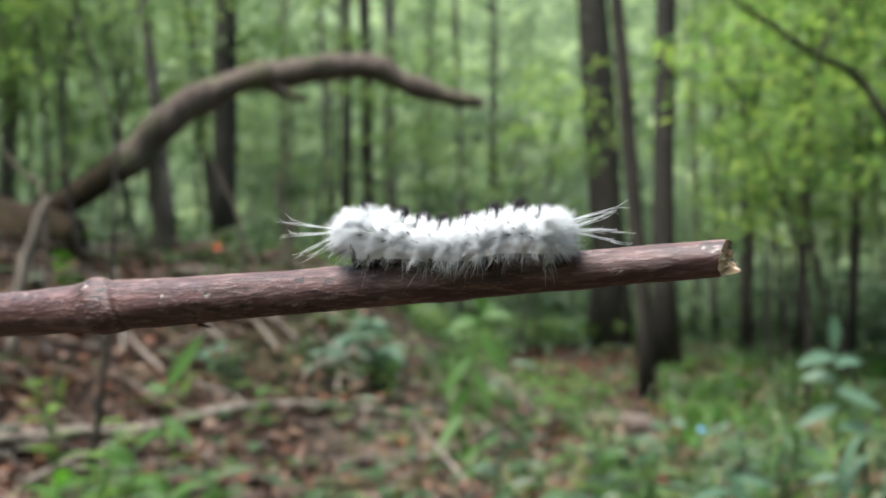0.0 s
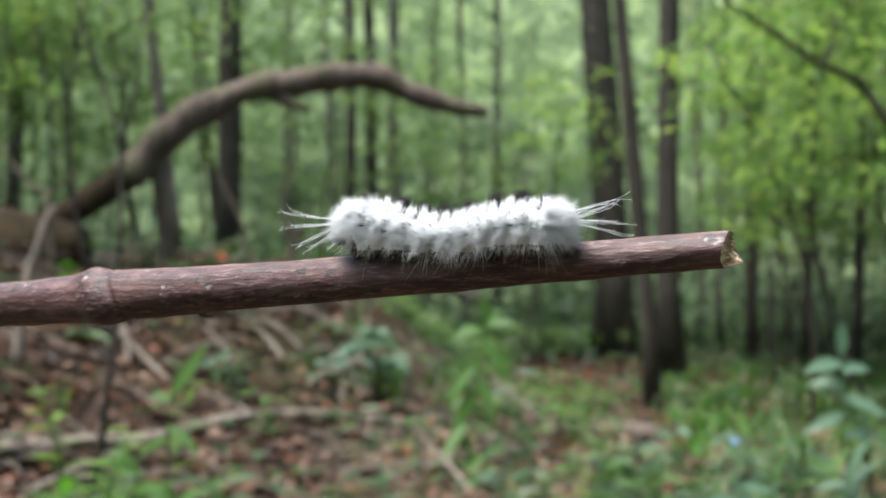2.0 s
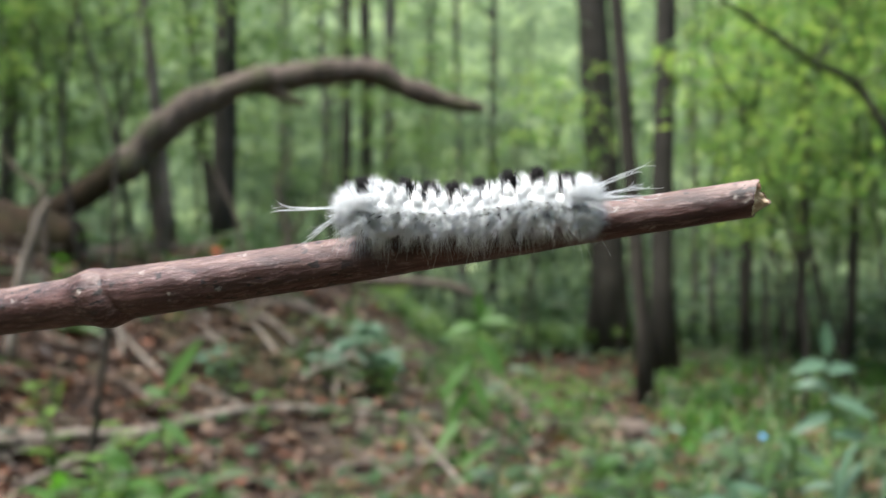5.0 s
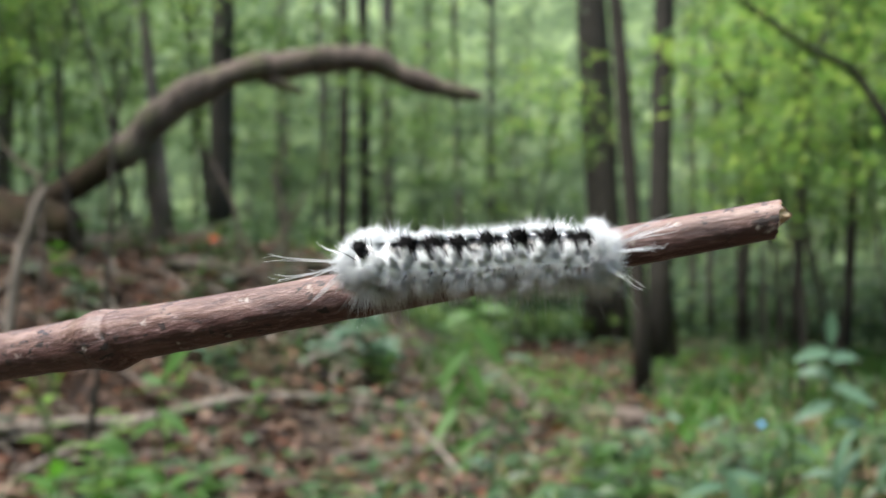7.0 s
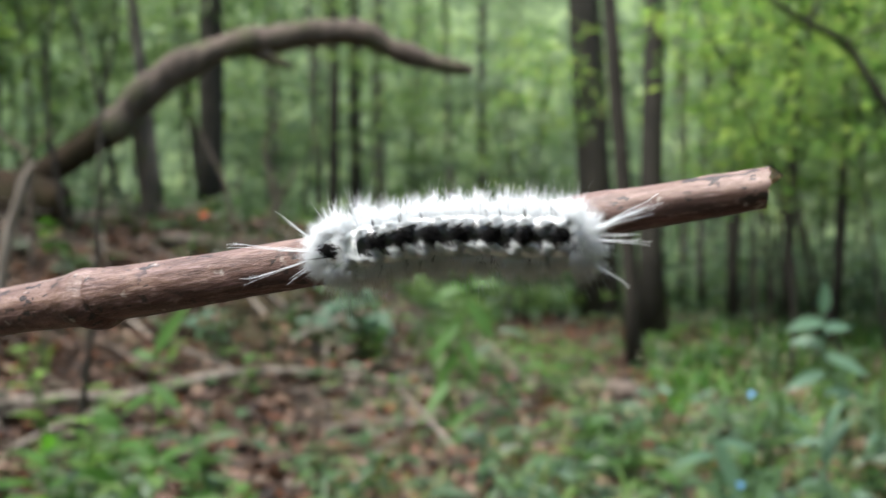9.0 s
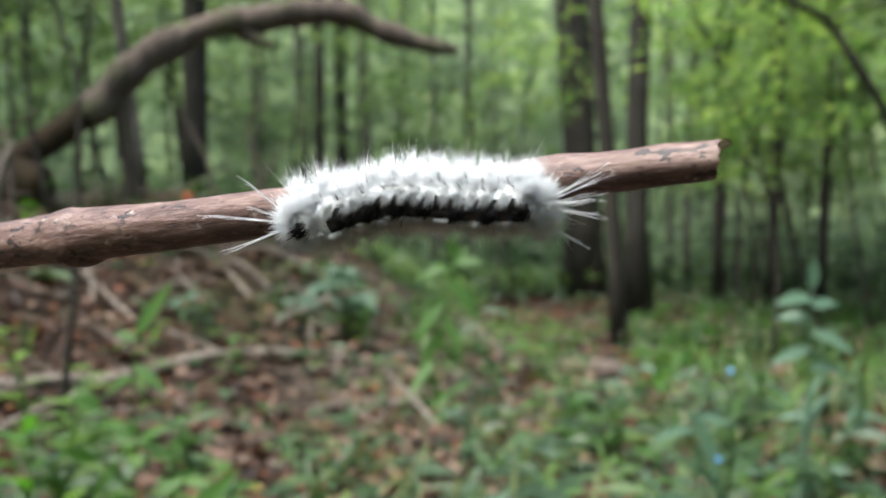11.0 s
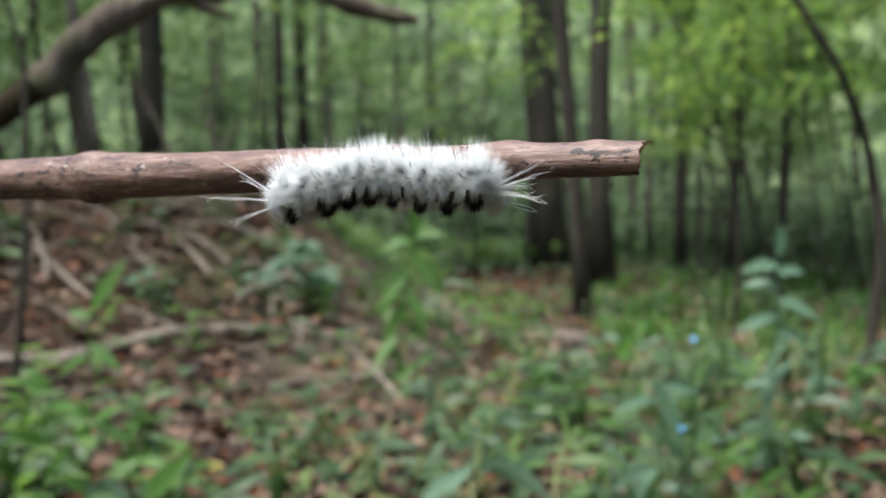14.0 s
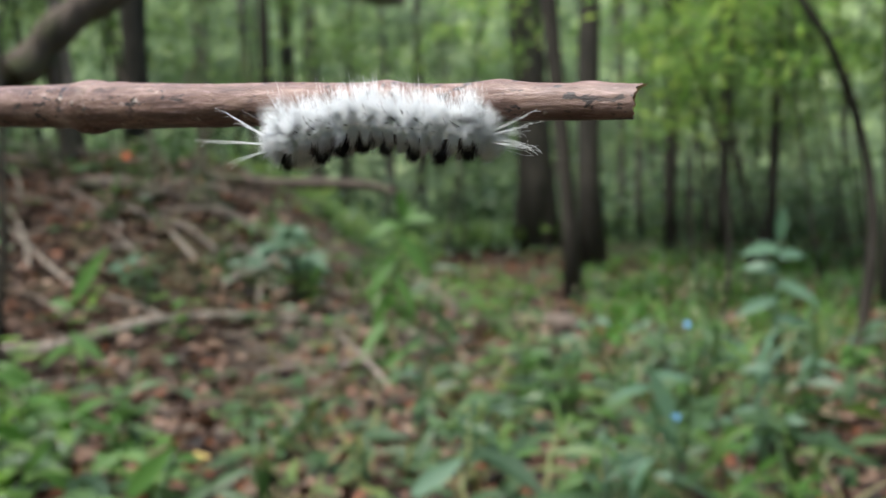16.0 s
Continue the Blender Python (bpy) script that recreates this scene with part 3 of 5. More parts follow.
def blade(b, base, a, height, reach, width, seg=5, mat=0):
    """A grass blade or lance leaf that arches over."""
    d = Vector((math.cos(a), math.sin(a), 0))
    s = Vector((-math.sin(a), math.cos(a), 0))
    vs, fs = [], []
    for i in range(seg + 1):
        u = i / seg
        p = base + d * reach * u ** 1.3 + Vector((0, 0, height * (u * 1.6 - 0.75 * u * u)))
        w = width * 0.5 * (math.sin(math.pi * min(1, 0.12 + u * 0.9)) + 0.02)
        vs += [p + s * w + Vector((0, 0, w * 0.4)), p, p - s * w + Vector((0, 0, w * 0.4))]
        if i:
            k = 3 * (i - 1)
            fs += [(k, k + 1, k + 4, k + 3), (k + 1, k + 2, k + 5, k + 4)]
    b.add(vs, fs, mat)


def build_undergrowth():
    r = random.Random(9)
    low, cool, grass = Buf(), Buf(), Buf()
    for i in range(1080):
        y = 1.7 + 8.5 * r.random() ** 1.3
        x = r.uniform(-0.62, 0.7) * (y + 1.0)
        if y < 3.2 and r.random() < 0.35:
            continue
        if -1.8 < x < 0.1 and 3.0 < y < 4.4 and r.random() < 0.75:
            continue
        if 0.05 * y < x < 0.27 * y and y > 5.6 and r.random() < 0.85:
            continue
        dens = noise.noise((x * 0.9, y * 0.9, 3)) + 0.35 * smooth01((x + 0.2) / 1.5)
        if dens < -0.08 and r.random() < 0.8:
            continue
        z = ground_z(x, y)
        h = r.uniform(0.05, 0.24) * (1.0 if x < 0.2 else 1.2 if y < 3.4 else 0.5)
        kind = r.random()
        if kind < 0.5:
            for k in range(r.randint(4, 9)):
                a = r.uniform(0, 6.283)
                p = Vector((x + r.gauss(0, 0.05), y + r.gauss(0, 0.05), z + h * r.uniform(0.3, 1)))
                s = r.uniform(0.08, 0.18)
                low.leaf(p, Vector((math.cos(a), math.sin(a), r.uniform(-0.4, 0.3))), Vector((r.gauss(0, 0.3), r.gauss(0, 0.3), 1)), s, s * 0.32)
        elif kind < 0.72:
            for k in range(r.randint(3, 7)):
                a = r.uniform(0, 6.283)
                p = Vector((x + r.gauss(0, 0.05), y + r.gauss(0, 0.05), z + h * r.uniform(0.3, 1)))
                s = r.uniform(0.12, 0.25)
                cool.leaf(p, Vector((math.cos(a), math.sin(a), r.uniform(-0.4, 0.2))), Vector((r.gauss(0, 0.3), r.gauss(0, 0.3), 1)), s, s * 0.26)
        else:
            for k in range(r.randint(3, 8)):
                blade(grass, Vector((x + r.gauss(0, 0.02), y + r.gauss(0, 0.02), z)), r.uniform(0, 6.283), h * r.uniform(0.7, 1.5), r.uniform(0.05, 0.16), r.uniform(0.008, 0.018), 4)
    for i in range(1400):
        d, a = 7.0 * math.sqrt(r.random()), r.uniform(0, 6.283)
        x, y = d * math.cos(a), d * math.sin(a)
        if math.hypot(x, y) < 0.7 or (y > 1.2 and r.random() < 0.7):
            continue
        z = ground_z(x, y)
        for k in range(6):
            a = r.uniform(0, 6.283)
            s = r.uniform(0.07, 0.15)
            low.leaf(Vector((x + r.gauss(0, 0.05), y + r.gauss(0, 0.05), z + r.uniform(0.03, 0.16))), Vector((math.cos(a), math.sin(a), r.uniform(-0.3, 0.3))), Vector((r.gauss(0, 0.3), r.gauss(0, 0.3), 1)), s, s * 0.32)
    for i in range(3000):
        y = r.uniform(8, 22)
        x = r.uniform(-0.55, 0.6) * y
        if 0.05 * y < x < 0.25 * y and y < 10 and r.random() < 0.9:
            continue
        z = ground_z(x, y)
        open_side = x > 0.2 * y
        for k in range(5):
            a = r.uniform(0, 6.283)
            p = Vector((x + r.gauss(0, 0.15), y + r.gauss(0, 0.15), z + r.uniform(0.02, 0.14 if open_side else 0.3)))
            s = r.uniform(0.08, 0.15) if open_side else r.uniform(0.1, 0.2)
            low.leaf(p, Vector((math.cos(a), math.sin(a), r.uniform(-0.3, 0.4))), Vector((r.gauss(0, 0.4), r.gauss(0, 0.4), 1)), s, s * (0.3 if open_side else 0.5))
    for i in range(420):
        y = r.uniform(5.5, 13)
        x = r.uniform(0.2, 0.58) * y
        z = ground_z(x, y)
        for k in range(5):
            blade(grass, Vector((x + r.gauss(0, 0.06), y + r.gauss(0, 0.06), z)), r.uniform(0, 6.283), r.uniform(0.06, 0.18), r.uniform(0.05, 0.14), r.uniform(0.008, 0.016), 3)
    light, straw = Buf(), Buf()
    for i in range(330):
        y = r.uniform(4.3, 8.8)
        x = r.uniform(0.23, 0.56) * y
        if noise.noise((x * 1.3, y * 1.3, 8)) < -0.15:
            continue
        z = ground_z(x, y)
        for k in range(6):
            blade(light, Vector((x + r.gauss(0, 0.05), y + r.gauss(0, 0.05), z)), r.uniform(0, 6.283), r.uniform(0.06, 0.2), r.uniform(0.05, 0.14), r.uniform(0.008, 0.018), 3)
    for i in range(70):
        y = r.uniform(4.6, 6.8)
        x = r.uniform(-0.03, 0.2) * y
        z = ground_z(x, y)
        for k in range(7):
            a, s = r.uniform(0, 6.283), r.uniform(0.05, 0.12)
            light.leaf(Vector((x + r.gauss(0, 0.06), y + r.gauss(0, 0.06), z + r.uniform(0.03, 0.2))), Vector((math.cos(a), math.sin(a), r.uniform(-0.3, 0.3))), Vector((r.gauss(0, 0.3), r.gauss(0, 0.3), 1)), s, s * 0.4)
    for i in range(110):
        y = r.uniform(1.5, 4.2)
        x = r.uniform(-0.1, 0.55) * y
        z = ground_z(x, y)
        for k in range(r.randint(1, 4)):
            blade(straw, Vector((x + r.gauss(0, 0.02), y + r.gauss(0, 0.02), z)), r.uniform(0, 6.283), r.uniform(0.1, 0.26), r.uniform(0.08, 0.22), r.uniform(0.004, 0.009), 5)
    tagged(new("light_grass", light.mesh("light_grass", LEAF_FRESH)), "fresh green grass and herbs in the open litter", "undergrowth", kind="stuff")
    tagged(new("straw_grass", straw.mesh("straw_grass", STRAW)), "thin yellowish grass blades among green plants", "undergrowth", kind="stuff")
    far = Buf()
    for i in range(4200):
        y = r.uniform(12, 40)
        x = r.uniform(-0.6, 0.65) * y
        z = ground_z(x, y)
        hh = r.uniform(0.15, 1.0) + 0.045 * (y - 12)
        for k in range(7):
            a = r.uniform(0, 6.283)
            p = Vector((x + r.gauss(0, 0.3), y + r.gauss(0, 0.3), z + hh * r.uniform(0.05, 1)))
            s = r.uniform(0.14, 0.28)
            far.leaf(p, Vector((math.cos(a), math.sin(a), r.uniform(-0.4, 0.4))), Vector((r.gauss(0, 0.5), r.gauss(0, 0.5), 1)), s, s * 0.6)
    thicket = Buf()
    for i in range(1900):
        y = r.uniform(11.5, 24)
        x = r.uniform(0.08, 0.62) * y if i % 3 else r.uniform(-0.6, 0.0) * y
        z = ground_z(x, y)
        hh = r.uniform(0.2, 1.5)
        for k in range(8):
            a = r.uniform(0, 6.283)
            p = Vector((x + r.gauss(0, 0.25), y + r.gauss(0, 0.25), z + hh * r.uniform(0.05, 1)))
            s = r.uniform(0.1, 0.2)
            thicket.leaf(p, Vector((math.cos(a), math.sin(a), r.uniform(-0.4, 0.4))), Vector((r.gauss(0, 0.5), r.gauss(0, 0.5), 1)), s, s * 0.55)
    tagged(new("thicket", thicket.mesh("thicket", LEAF_LOW)), "dark green thicket deep in the wood", "shrubs", kind="stuff")
    glade = Buf()
    for i in range(600):
        y = r.uniform(7.6, 12.5)
        x = r.uniform(-0.11, 0.24) * y
        if x > 0.06 * y and y < 10.2:
            continue
        z = ground_z(x, y)
        for k in range(7):
            a = r.uniform(0, 6.283)
            p = Vector((x + r.gauss(0, 0.1), y + r.gauss(0, 0.1), z + r.uniform(0.03, 0.32)))
            s = r.uniform(0.1, 0.2)
            glade.leaf(p, Vector((math.cos(a), math.sin(a), r.uniform(-0.2, 0.6))), Vector((r.gauss(0, 0.5), r.gauss(0, 0.5), 1)), s, s * 0.4)
    tagged(new("glade_plants", glade.mesh("glade_plants", LEAF)), "light green low plants in the open glade", "undergrowth", kind="stuff")
    tagged(new("far_shrubs", far.mesh("far_shrubs", LEAF_HAZED)), "low green shrubs far back in the wood", "shrubs", kind="stuff")
    for nm, b, m, lab in (("ground_plants", low, LEAF_LOW, "low green broad-leaved plants on the forest floor"),
                          ("lance_leaf_plants", cool, LEAF_COOL, "blue-green lance-leaved plants on the forest floor"),
                          ("grass_tufts", grass, LEAF_LOW, "thin green grass tufts among fallen leaves")):
        tagged(new(nm, b.mesh(nm, m)), lab, "undergrowth", kind="stuff")


build_litter()
build_undergrowth()


def leafy_plant(name, label, x, y, height, stems, leaf, mat, seed, width=0.3, spread=0.1, category="plant"):
    """An upright plant: stems with lance leaves set along them."""
    r = random.Random(seed)
    z = ground_z(x, y) - 0.01
    t = thing(name, (x, y, z), label, category, "plants of the forest floor")
    for k in range(stems):
        a0 = r.uniform(0, 6.283)
        h = height * r.uniform(0.75, 1.0)
        lean = Vector((math.cos(a0), math.sin(a0), 0)) * spread * r.uniform(0.2, 1)
        pts = [lean * u * u + Vector((0, 0, h * u)) for u in np.linspace(0, 1, 6)]
        stem = Buf()
        stem.tube(pts, [0.005 * (1 - 0.7 * i / 5) for i in range(6)], 5)
        part("stem", stem, mat, t)
        a = r.uniform(0, 6.283)
        n = int(h / 0.055)
        for i in range(n):
            u = 0.25 + 0.75 * i / max(n - 1, 1)
            a += 2.4
            lf = Buf()
            s = leaf * r.uniform(0.7, 1.15) * (1 - 0.35 * u)
            blade(lf, lean * u * u + Vector((0, 0, h * u)), a, s * r.uniform(-0.1, 0.45), s * 0.9, s * width, 5)
            part("leaf", lf, mat, t)
    return t


LEAF_PALE = leaf_mat("pale_leaf", ((0.0, (0.075, 0.15, 0.085)), (1.0, (0.135, 0.23, 0.13))), (1.3, 1.6, 1.0), 0.35, 0.5)
leafy_plant("leafy_plant", "low plant with pale green leaves", 0.11, 1.35, 0.40, 1, 0.085, LEAF_COOL, 3, 0.36, 0.04)
leafy_plant("leafy_plant", "bright green broad plant beside the litter", -0.95, 2.5, 0.42, 3, 0.14, LEAF_BRIGHT, 4, 0.36, 0.15)
leafy_plant("leafy_plant", "bright green broad plant beside the litter", -0.72, 1.95, 0.34, 3, 0.12, LEAF_BRIGHT, 14, 0.4, 0.15)
leafy_plant("leafy_plant", "bright green broad plant beside the litter", -1.25, 3.0, 0.5, 3, 0.14, LEAF_BRIGHT, 5, 0.3, 0.12)
leafy_plant("leafy_plant", "upright bright green plant in the litter", -0.98, 3.25, 0.62, 1, 0.17, LEAF_BRIGHT, 15, 0.22, 0.1)
leafy_plant("leafy_plant", "upright bright green plant in the litter", -0.42, 2.0, 0.3, 2, 0.12, LEAF_BRIGHT, 16, 0.3, 0.1)
leafy_plant("leafy_plant", "low plant with pale green leaves", 0.62, 1.85, 0.42, 2, 0.12, LEAF_COOL, 6, 0.24, 0.1)
leafy_plant("leafy_plant", "low plant with pale green leaves", 0.8, 2.25, 0.44, 3, 0.13, LEAF_COOL, 8, 0.24, 0.14)
leafy_plant("leafy_plant", "low plant with pale green leaves", 1.35, 2.9, 0.5, 3, 0.14, LEAF_COOL, 9, 0.24, 0.14)
leafy_plant("leafy_plant", "leafy weed on the edge of the bank", -0.35, 5.0, 0.5, 4, 0.16, LEAF_COOL, 10, 0.34, 0.25)
leafy_plant("leafy_plant", "leafy weed in the fallen leaves", 0.62, 3.6, 0.35, 3, 0.15, LEAF_COOL, 11, 0.3, 0.2)

for x, y, h, stems, leaf, mat, wide in ((-0.98, 2.35, 0.30, 2, 0.22, LEAF_FRESH, 0.34), (-0.88, 2.55, 0.42, 1, 0.15, LEAF_FRESH, 0.26), (-0.72, 2.40, 0.24, 2, 0.17, LEAF_COOL, 0.40), (-0.66, 2.75, 0.25, 2, 0.14, LEAF_COOL, 0.40),
                                         (-0.35, 2.80, 0.26, 3, 0.13, LEAF_COOL, 0.42), (-0.15, 2.75, 0.26, 3, 0.14, LEAF_COOL, 0.40), (-0.24, 2.35, 0.24, 2, 0.13, LEAF_COOL, 0.38), (-0.04, 2.40, 0.22, 2, 0.13, LEAF_COOL, 0.36),
                                         (-0.07, 3.25, 0.30, 2, 0.15, LEAF_COOL, 0.34), (-0.78, 3.10, 0.28, 2, 0.15, LEAF_COOL, 0.36), (-0.66, 3.50, 0.20, 2, 0.12, LEAF_COOL, 0.40), (0.06, 2.75, 0.24, 2, 0.14, LEAF_COOL, 0.34),
                                         (-0.24, 3.50, 0.25, 2, 0.14, LEAF_COOL, 0.36), (-0.62, 2.50, 0.20, 1, 0.16, LEAF_FRESH, 0.28), (-0.45, 3.15, 0.22, 2, 0.13, LEAF_COOL, 0.38)):
    leafy_plant("leafy_plant", "fresh green broad-leaved plant in the litter" if mat is LEAF_FRESH else "low dull green broad-leaved plant in the litter", x, y, h, stems, leaf, mat, int(900 * (x + 3) + 70 * y), wide, 0.1)

more = random.Random(77)
for i in range(34):
    y = more.uniform(1.45, 3.6)
    x = more.uniform(-0.52, 0.62) * y
    if -0.25 < x < 0.25 and y < 1.8 or x < -0.1 and 2.9 < y < 4.2:
        continue
    bright = more.random() < (0.45 if x < 0 else 0.25)
    leafy_plant("leafy_plant", "low bright green leafy plant in the litter" if bright else "low dull green leafy plant in the litter", x, y,
                more.uniform(0.14, 0.34), more.choice((1, 1, 2)), more.uniform(0.09, 0.16), LEAF_FRESH if bright else LEAF_COOL, 100 + i, more.uniform(0.18, 0.36), 0.08)

for i in range(26):
    y = more.uniform(3.7, 6.4)
    x = more.uniform(-0.46, 0.08) * y
    leafy_plant("leafy_plant", "green weed growing through the dead branches", x, y, more.uniform(0.15, 0.4), more.choice((1, 2)), more.uniform(0.12, 0.2),
                more.choice((LEAF_COOL, LEAF_LOW, LEAF_FRESH)), 200 + i, more.uniform(0.22, 0.4), 0.12)

PETAL = leaf_mat("blue_petal", ((0.0, (0.15, 0.45, 0.72)), (1.0, (0.25, 0.55, 0.8))), (1.2, 1.3, 1.4), 0.3)


def blue_flower(x, y, z, seed):
    """A small dayflower: two blue petals on a thin stalk from the ground."""
    r = random.Random(seed)
    g = ground_z(x, y) - 0.01
    t = thing("blue_flower", (x, y, g), "small blue flower on a thin green stalk", "flower", "blue flowers")
    stalk = Buf()
    top = Vector((0, 0, z - g))
    stalk.tube([Vector((0.03, 0.02, 0)), Vector((0.01, 0.01, top.z * 0.5)), top], [0.003, 0.0025, 0.0018], 5)
    part("stalk", stalk, LEAF_LOW, t)
    for a in (0.5, 2.6):
        p = Buf()
        blade(p, top, a, 0.012, 0.011, 0.014, 5)
        part("petal", p, PETAL, t)
    return t


swaying_flower = blue_flower(0.78, 2.2, 0.44, 1)
blue_flower(0.62, 1.81, 0.32, 2)
ORANGE = leaf_mat("orange_leaf", ((0.0, (0.6, 0.12, 0.03)), (1.0, (0.7, 0.17, 0.05))), (1.3, 0.8, 0.5), 0.4)
orange = thing("orange_leaf", (-1.36, 5.5, 1.0), "bright orange dead leaf caught on a twig", "leaf")
ol = Buf()
ol.leaf(Vector((-0.04, 0, 0)), Vector((1, 0.1, 0.5)), Vector((0, -1, 0.4)), 0.07, 0.05)
part("blade", ol, ORANGE, orange, smooth=False)
YELLOW = leaf_mat("yellow_leaf", ((0.0, (0.6, 0.42, 0.09)), (1.0, (0.7, 0.5, 0.12))), (1.2, 1.0, 0.6), 0.3)
for x, y, w in ((-0.476, 2.69, 0.085), (0.3, 3.4, 0.06), (0.75, 2.7, 0.05), (0.82, 5.3, 0.11), (0.9, 5.45, 0.1), (0.78, 5.55, 0.1), (0.95, 5.2, 0.08)):
    yl = thing("yellow_leaf", (x, y, ground_z(x, y) + 0.012), "fallen yellow leaf on the forest floor", "leaf", "yellow leaves")
    lb = Buf()
    lb.leaf(Vector((-w / 2, 0, 0)), Vector((1, -0.2, 0.25)), Vector((0.1, -0.5, 1)), w, w * 0.55)
    part("blade", lb, YELLOW, yl, smooth=False)


def upright_blades(x, y, rise, blades, length, width, seed, mat, label):
    """A clump of broad blades that stand up from a short stem."""
    r = random.Random(seed)
    z = ground_z(x, y) - 0.01
    t = thing("broad_leaved_plant", (x, y, z), label, "plant", "broad-leaved plants")
    stem = Buf()
    top = Vector((r.uniform(-0.02, 0.02), 0, rise))
    stem.tube([Vector((0, 0, 0)), top * 0.5 + Vector((0.01, 0, 0)), top], [0.005, 0.004, 0.003], 6)
    part("stem", stem, mat, t)
    for k in range(blades):
        lf = Buf()
        a = r.uniform(-0.6, 0.6) + (0 if k % 2 else math.pi)
        l = length * r.uniform(0.75, 1.1)
        blade(lf, top * r.uniform(0.55, 1.0), a, l * r.uniform(0.5, 0.95), l * r.uniform(0.35, 0.8), width * r.uniform(0.8, 1.2), 8)
        part("leaf", lf, mat, t)


for x, y, rise, n, ln, w, m in ((-0.50, 2.3, 0.05, 2, 0.14, 0.035, LEAF_BRIGHT), (-0.88, 2.35, 0.10, 5, 0.17, 0.06, LEAF_BRIGHT), (-0.98, 2.75, 0.16, 4, 0.16, 0.05, LEAF_BRIGHT),
                                (-0.70, 2.05, 0.08, 4, 0.13, 0.055, LEAF_COOL), (0.12, 1.33, 0.33, 3, 0.085, 0.022, LEAF_PALE),
                                (0.52, 1.75, 0.22, 3, 0.13, 0.024, LEAF_PALE), (0.66, 2.0, 0.30, 4, 0.15, 0.024, LEAF_COOL), (1.0, 2.3, 0.36, 4, 0.18, 0.03, LEAF_PALE),
                                (1.15, 2.75, 0.25, 4, 0.16, 0.03, LEAF_BRIGHT),
                                (-0.28, 4.9, 0.2, 5, 0.2, 0.06, LEAF_COOL), (1.45, 3.2, 0.35, 4, 0.2, 0.035, LEAF_COOL), (-0.15, 2.9, 0.08, 4, 0.16, 0.03, LEAF_COOL), (0.35, 2.5, 0.1, 4, 0.15, 0.028, LEAF_BRIGHT)):
    upright_blades(x, y, rise, n, ln, w, int(1000 * (x + 5) + 10 * y), m, {LEAF_BRIGHT: "bright green broad blades standing in the litter", LEAF_COOL: "dull green lance leaves standing in the litter", LEAF_PALE: "pale green lance leaves on a short stem"}[m])

BUD = leaf_mat("pale_bud", ((0.0, (0.45, 0.45, 0.2)), (1.0, (0.6, 0.6, 0.4))), (1.2, 1.2, 0.8), 0.3)


def budding_weed(x, y, h, seed):
    """A thin weed with small pale flower buds along its top."""
    r = random.Random(seed)
    t = thing("flowering_weed", (x, y, ground_z(x, y) - 0.01), "thin weed with small pale flower buds", "weed", "flowering weeds")
    stem = Buf()
    stem.tube([Vector((0, 0, 0)), Vector((0.02, 0, h * 0.6)), Vector((0.05, 0, h))], [0.003, 0.0025, 0.0015], 5)
    part("stem", stem, LEAF_LOW, t)
    for k in range(9):
        b = Buf()
        p = Vector((0.04 + r.gauss(0, 0.045), r.gauss(0, 0.03), h * r.uniform(0.72, 1.02)))
        b.tube([p, p + Vector((0, 0, 0.004)), p + Vector((0, 0, 0.009))], [0.001, 0.0045, 0.001], 6)
        part("bud", b, BUD, t)


budding_weed(0.9, 2.6, 0.58, 1)
budding_weed(1.0, 2.75, 0.54, 2)
budding_weed(0.72, 3.0, 0.5, 3)


# ---- single plants that stand out ----
def lance(b, base, way, length, width, droop, seg=7):
    """A lance-shaped leaf that starts along a direction and bends down."""
    way = way.normalized()
    side = way.cross(Vector((0.25 * math.sin(40 * base.z + 7 * length), -0.75, 0.7))).normalized()
    up = side.cross(way)
    vs, fs = [], []
    for i in range(seg + 1):
        u = i / seg
        p = base + way * length * u - Vector((0, 0, droop * length * u * u))
        w = width * 0.5 * (math.sin(math.pi * min(1.0, 0.06 + 0.94 * u) ** 0.85) + 0.03)
        vs += [p + side * w + up * w * 0.3, p, p - side * w + up * w * 0.3]
        if i:
            k = 3 * (i - 1)
            fs += [(k, k + 1, k + 4, k + 3), (k + 1, k + 2, k + 5, k + 4)]
    b.add(vs, fs)


def stalk_plant(label, y, stem, leaves, mat, thick=0.004, name="lance_leaved_plant"):
    """A plant with a bent stalk (x, z) at one depth, and leaves (place on the stalk, angle, towards the back, length, width, droop)."""
    x0 = stem[0][0]
    g = ground_z(x0, y) - 0.01
    t = thing(name, (x0, y, g), label, "plant", "lance-leaved plants")
    c = spline([(0.0, 0.0)] + [(x - x0, z - g) for x, z in stem], 16)
    b = Buf()
    b.tube([Vector((p[0], 0, p[1])) for p in c], [thick * (1 - 0.045 * i) for i in range(16)], 6)
    part("stem", b, mat, t)
    for u, deg, back, ln, wd, droop in leaves:
        i = min(14, int(u * 15))
        p = c[i] + (c[i + 1] - c[i]) * (u * 15 - i)
        a = radians(deg)
        lf = Buf()
        lance(lf, Vector((p[0], 0, p[1])), Vector((math.cos(a), back, math.sin(a))), ln, wd, droop)
        part("leaf", lf, mat, t)
    return t


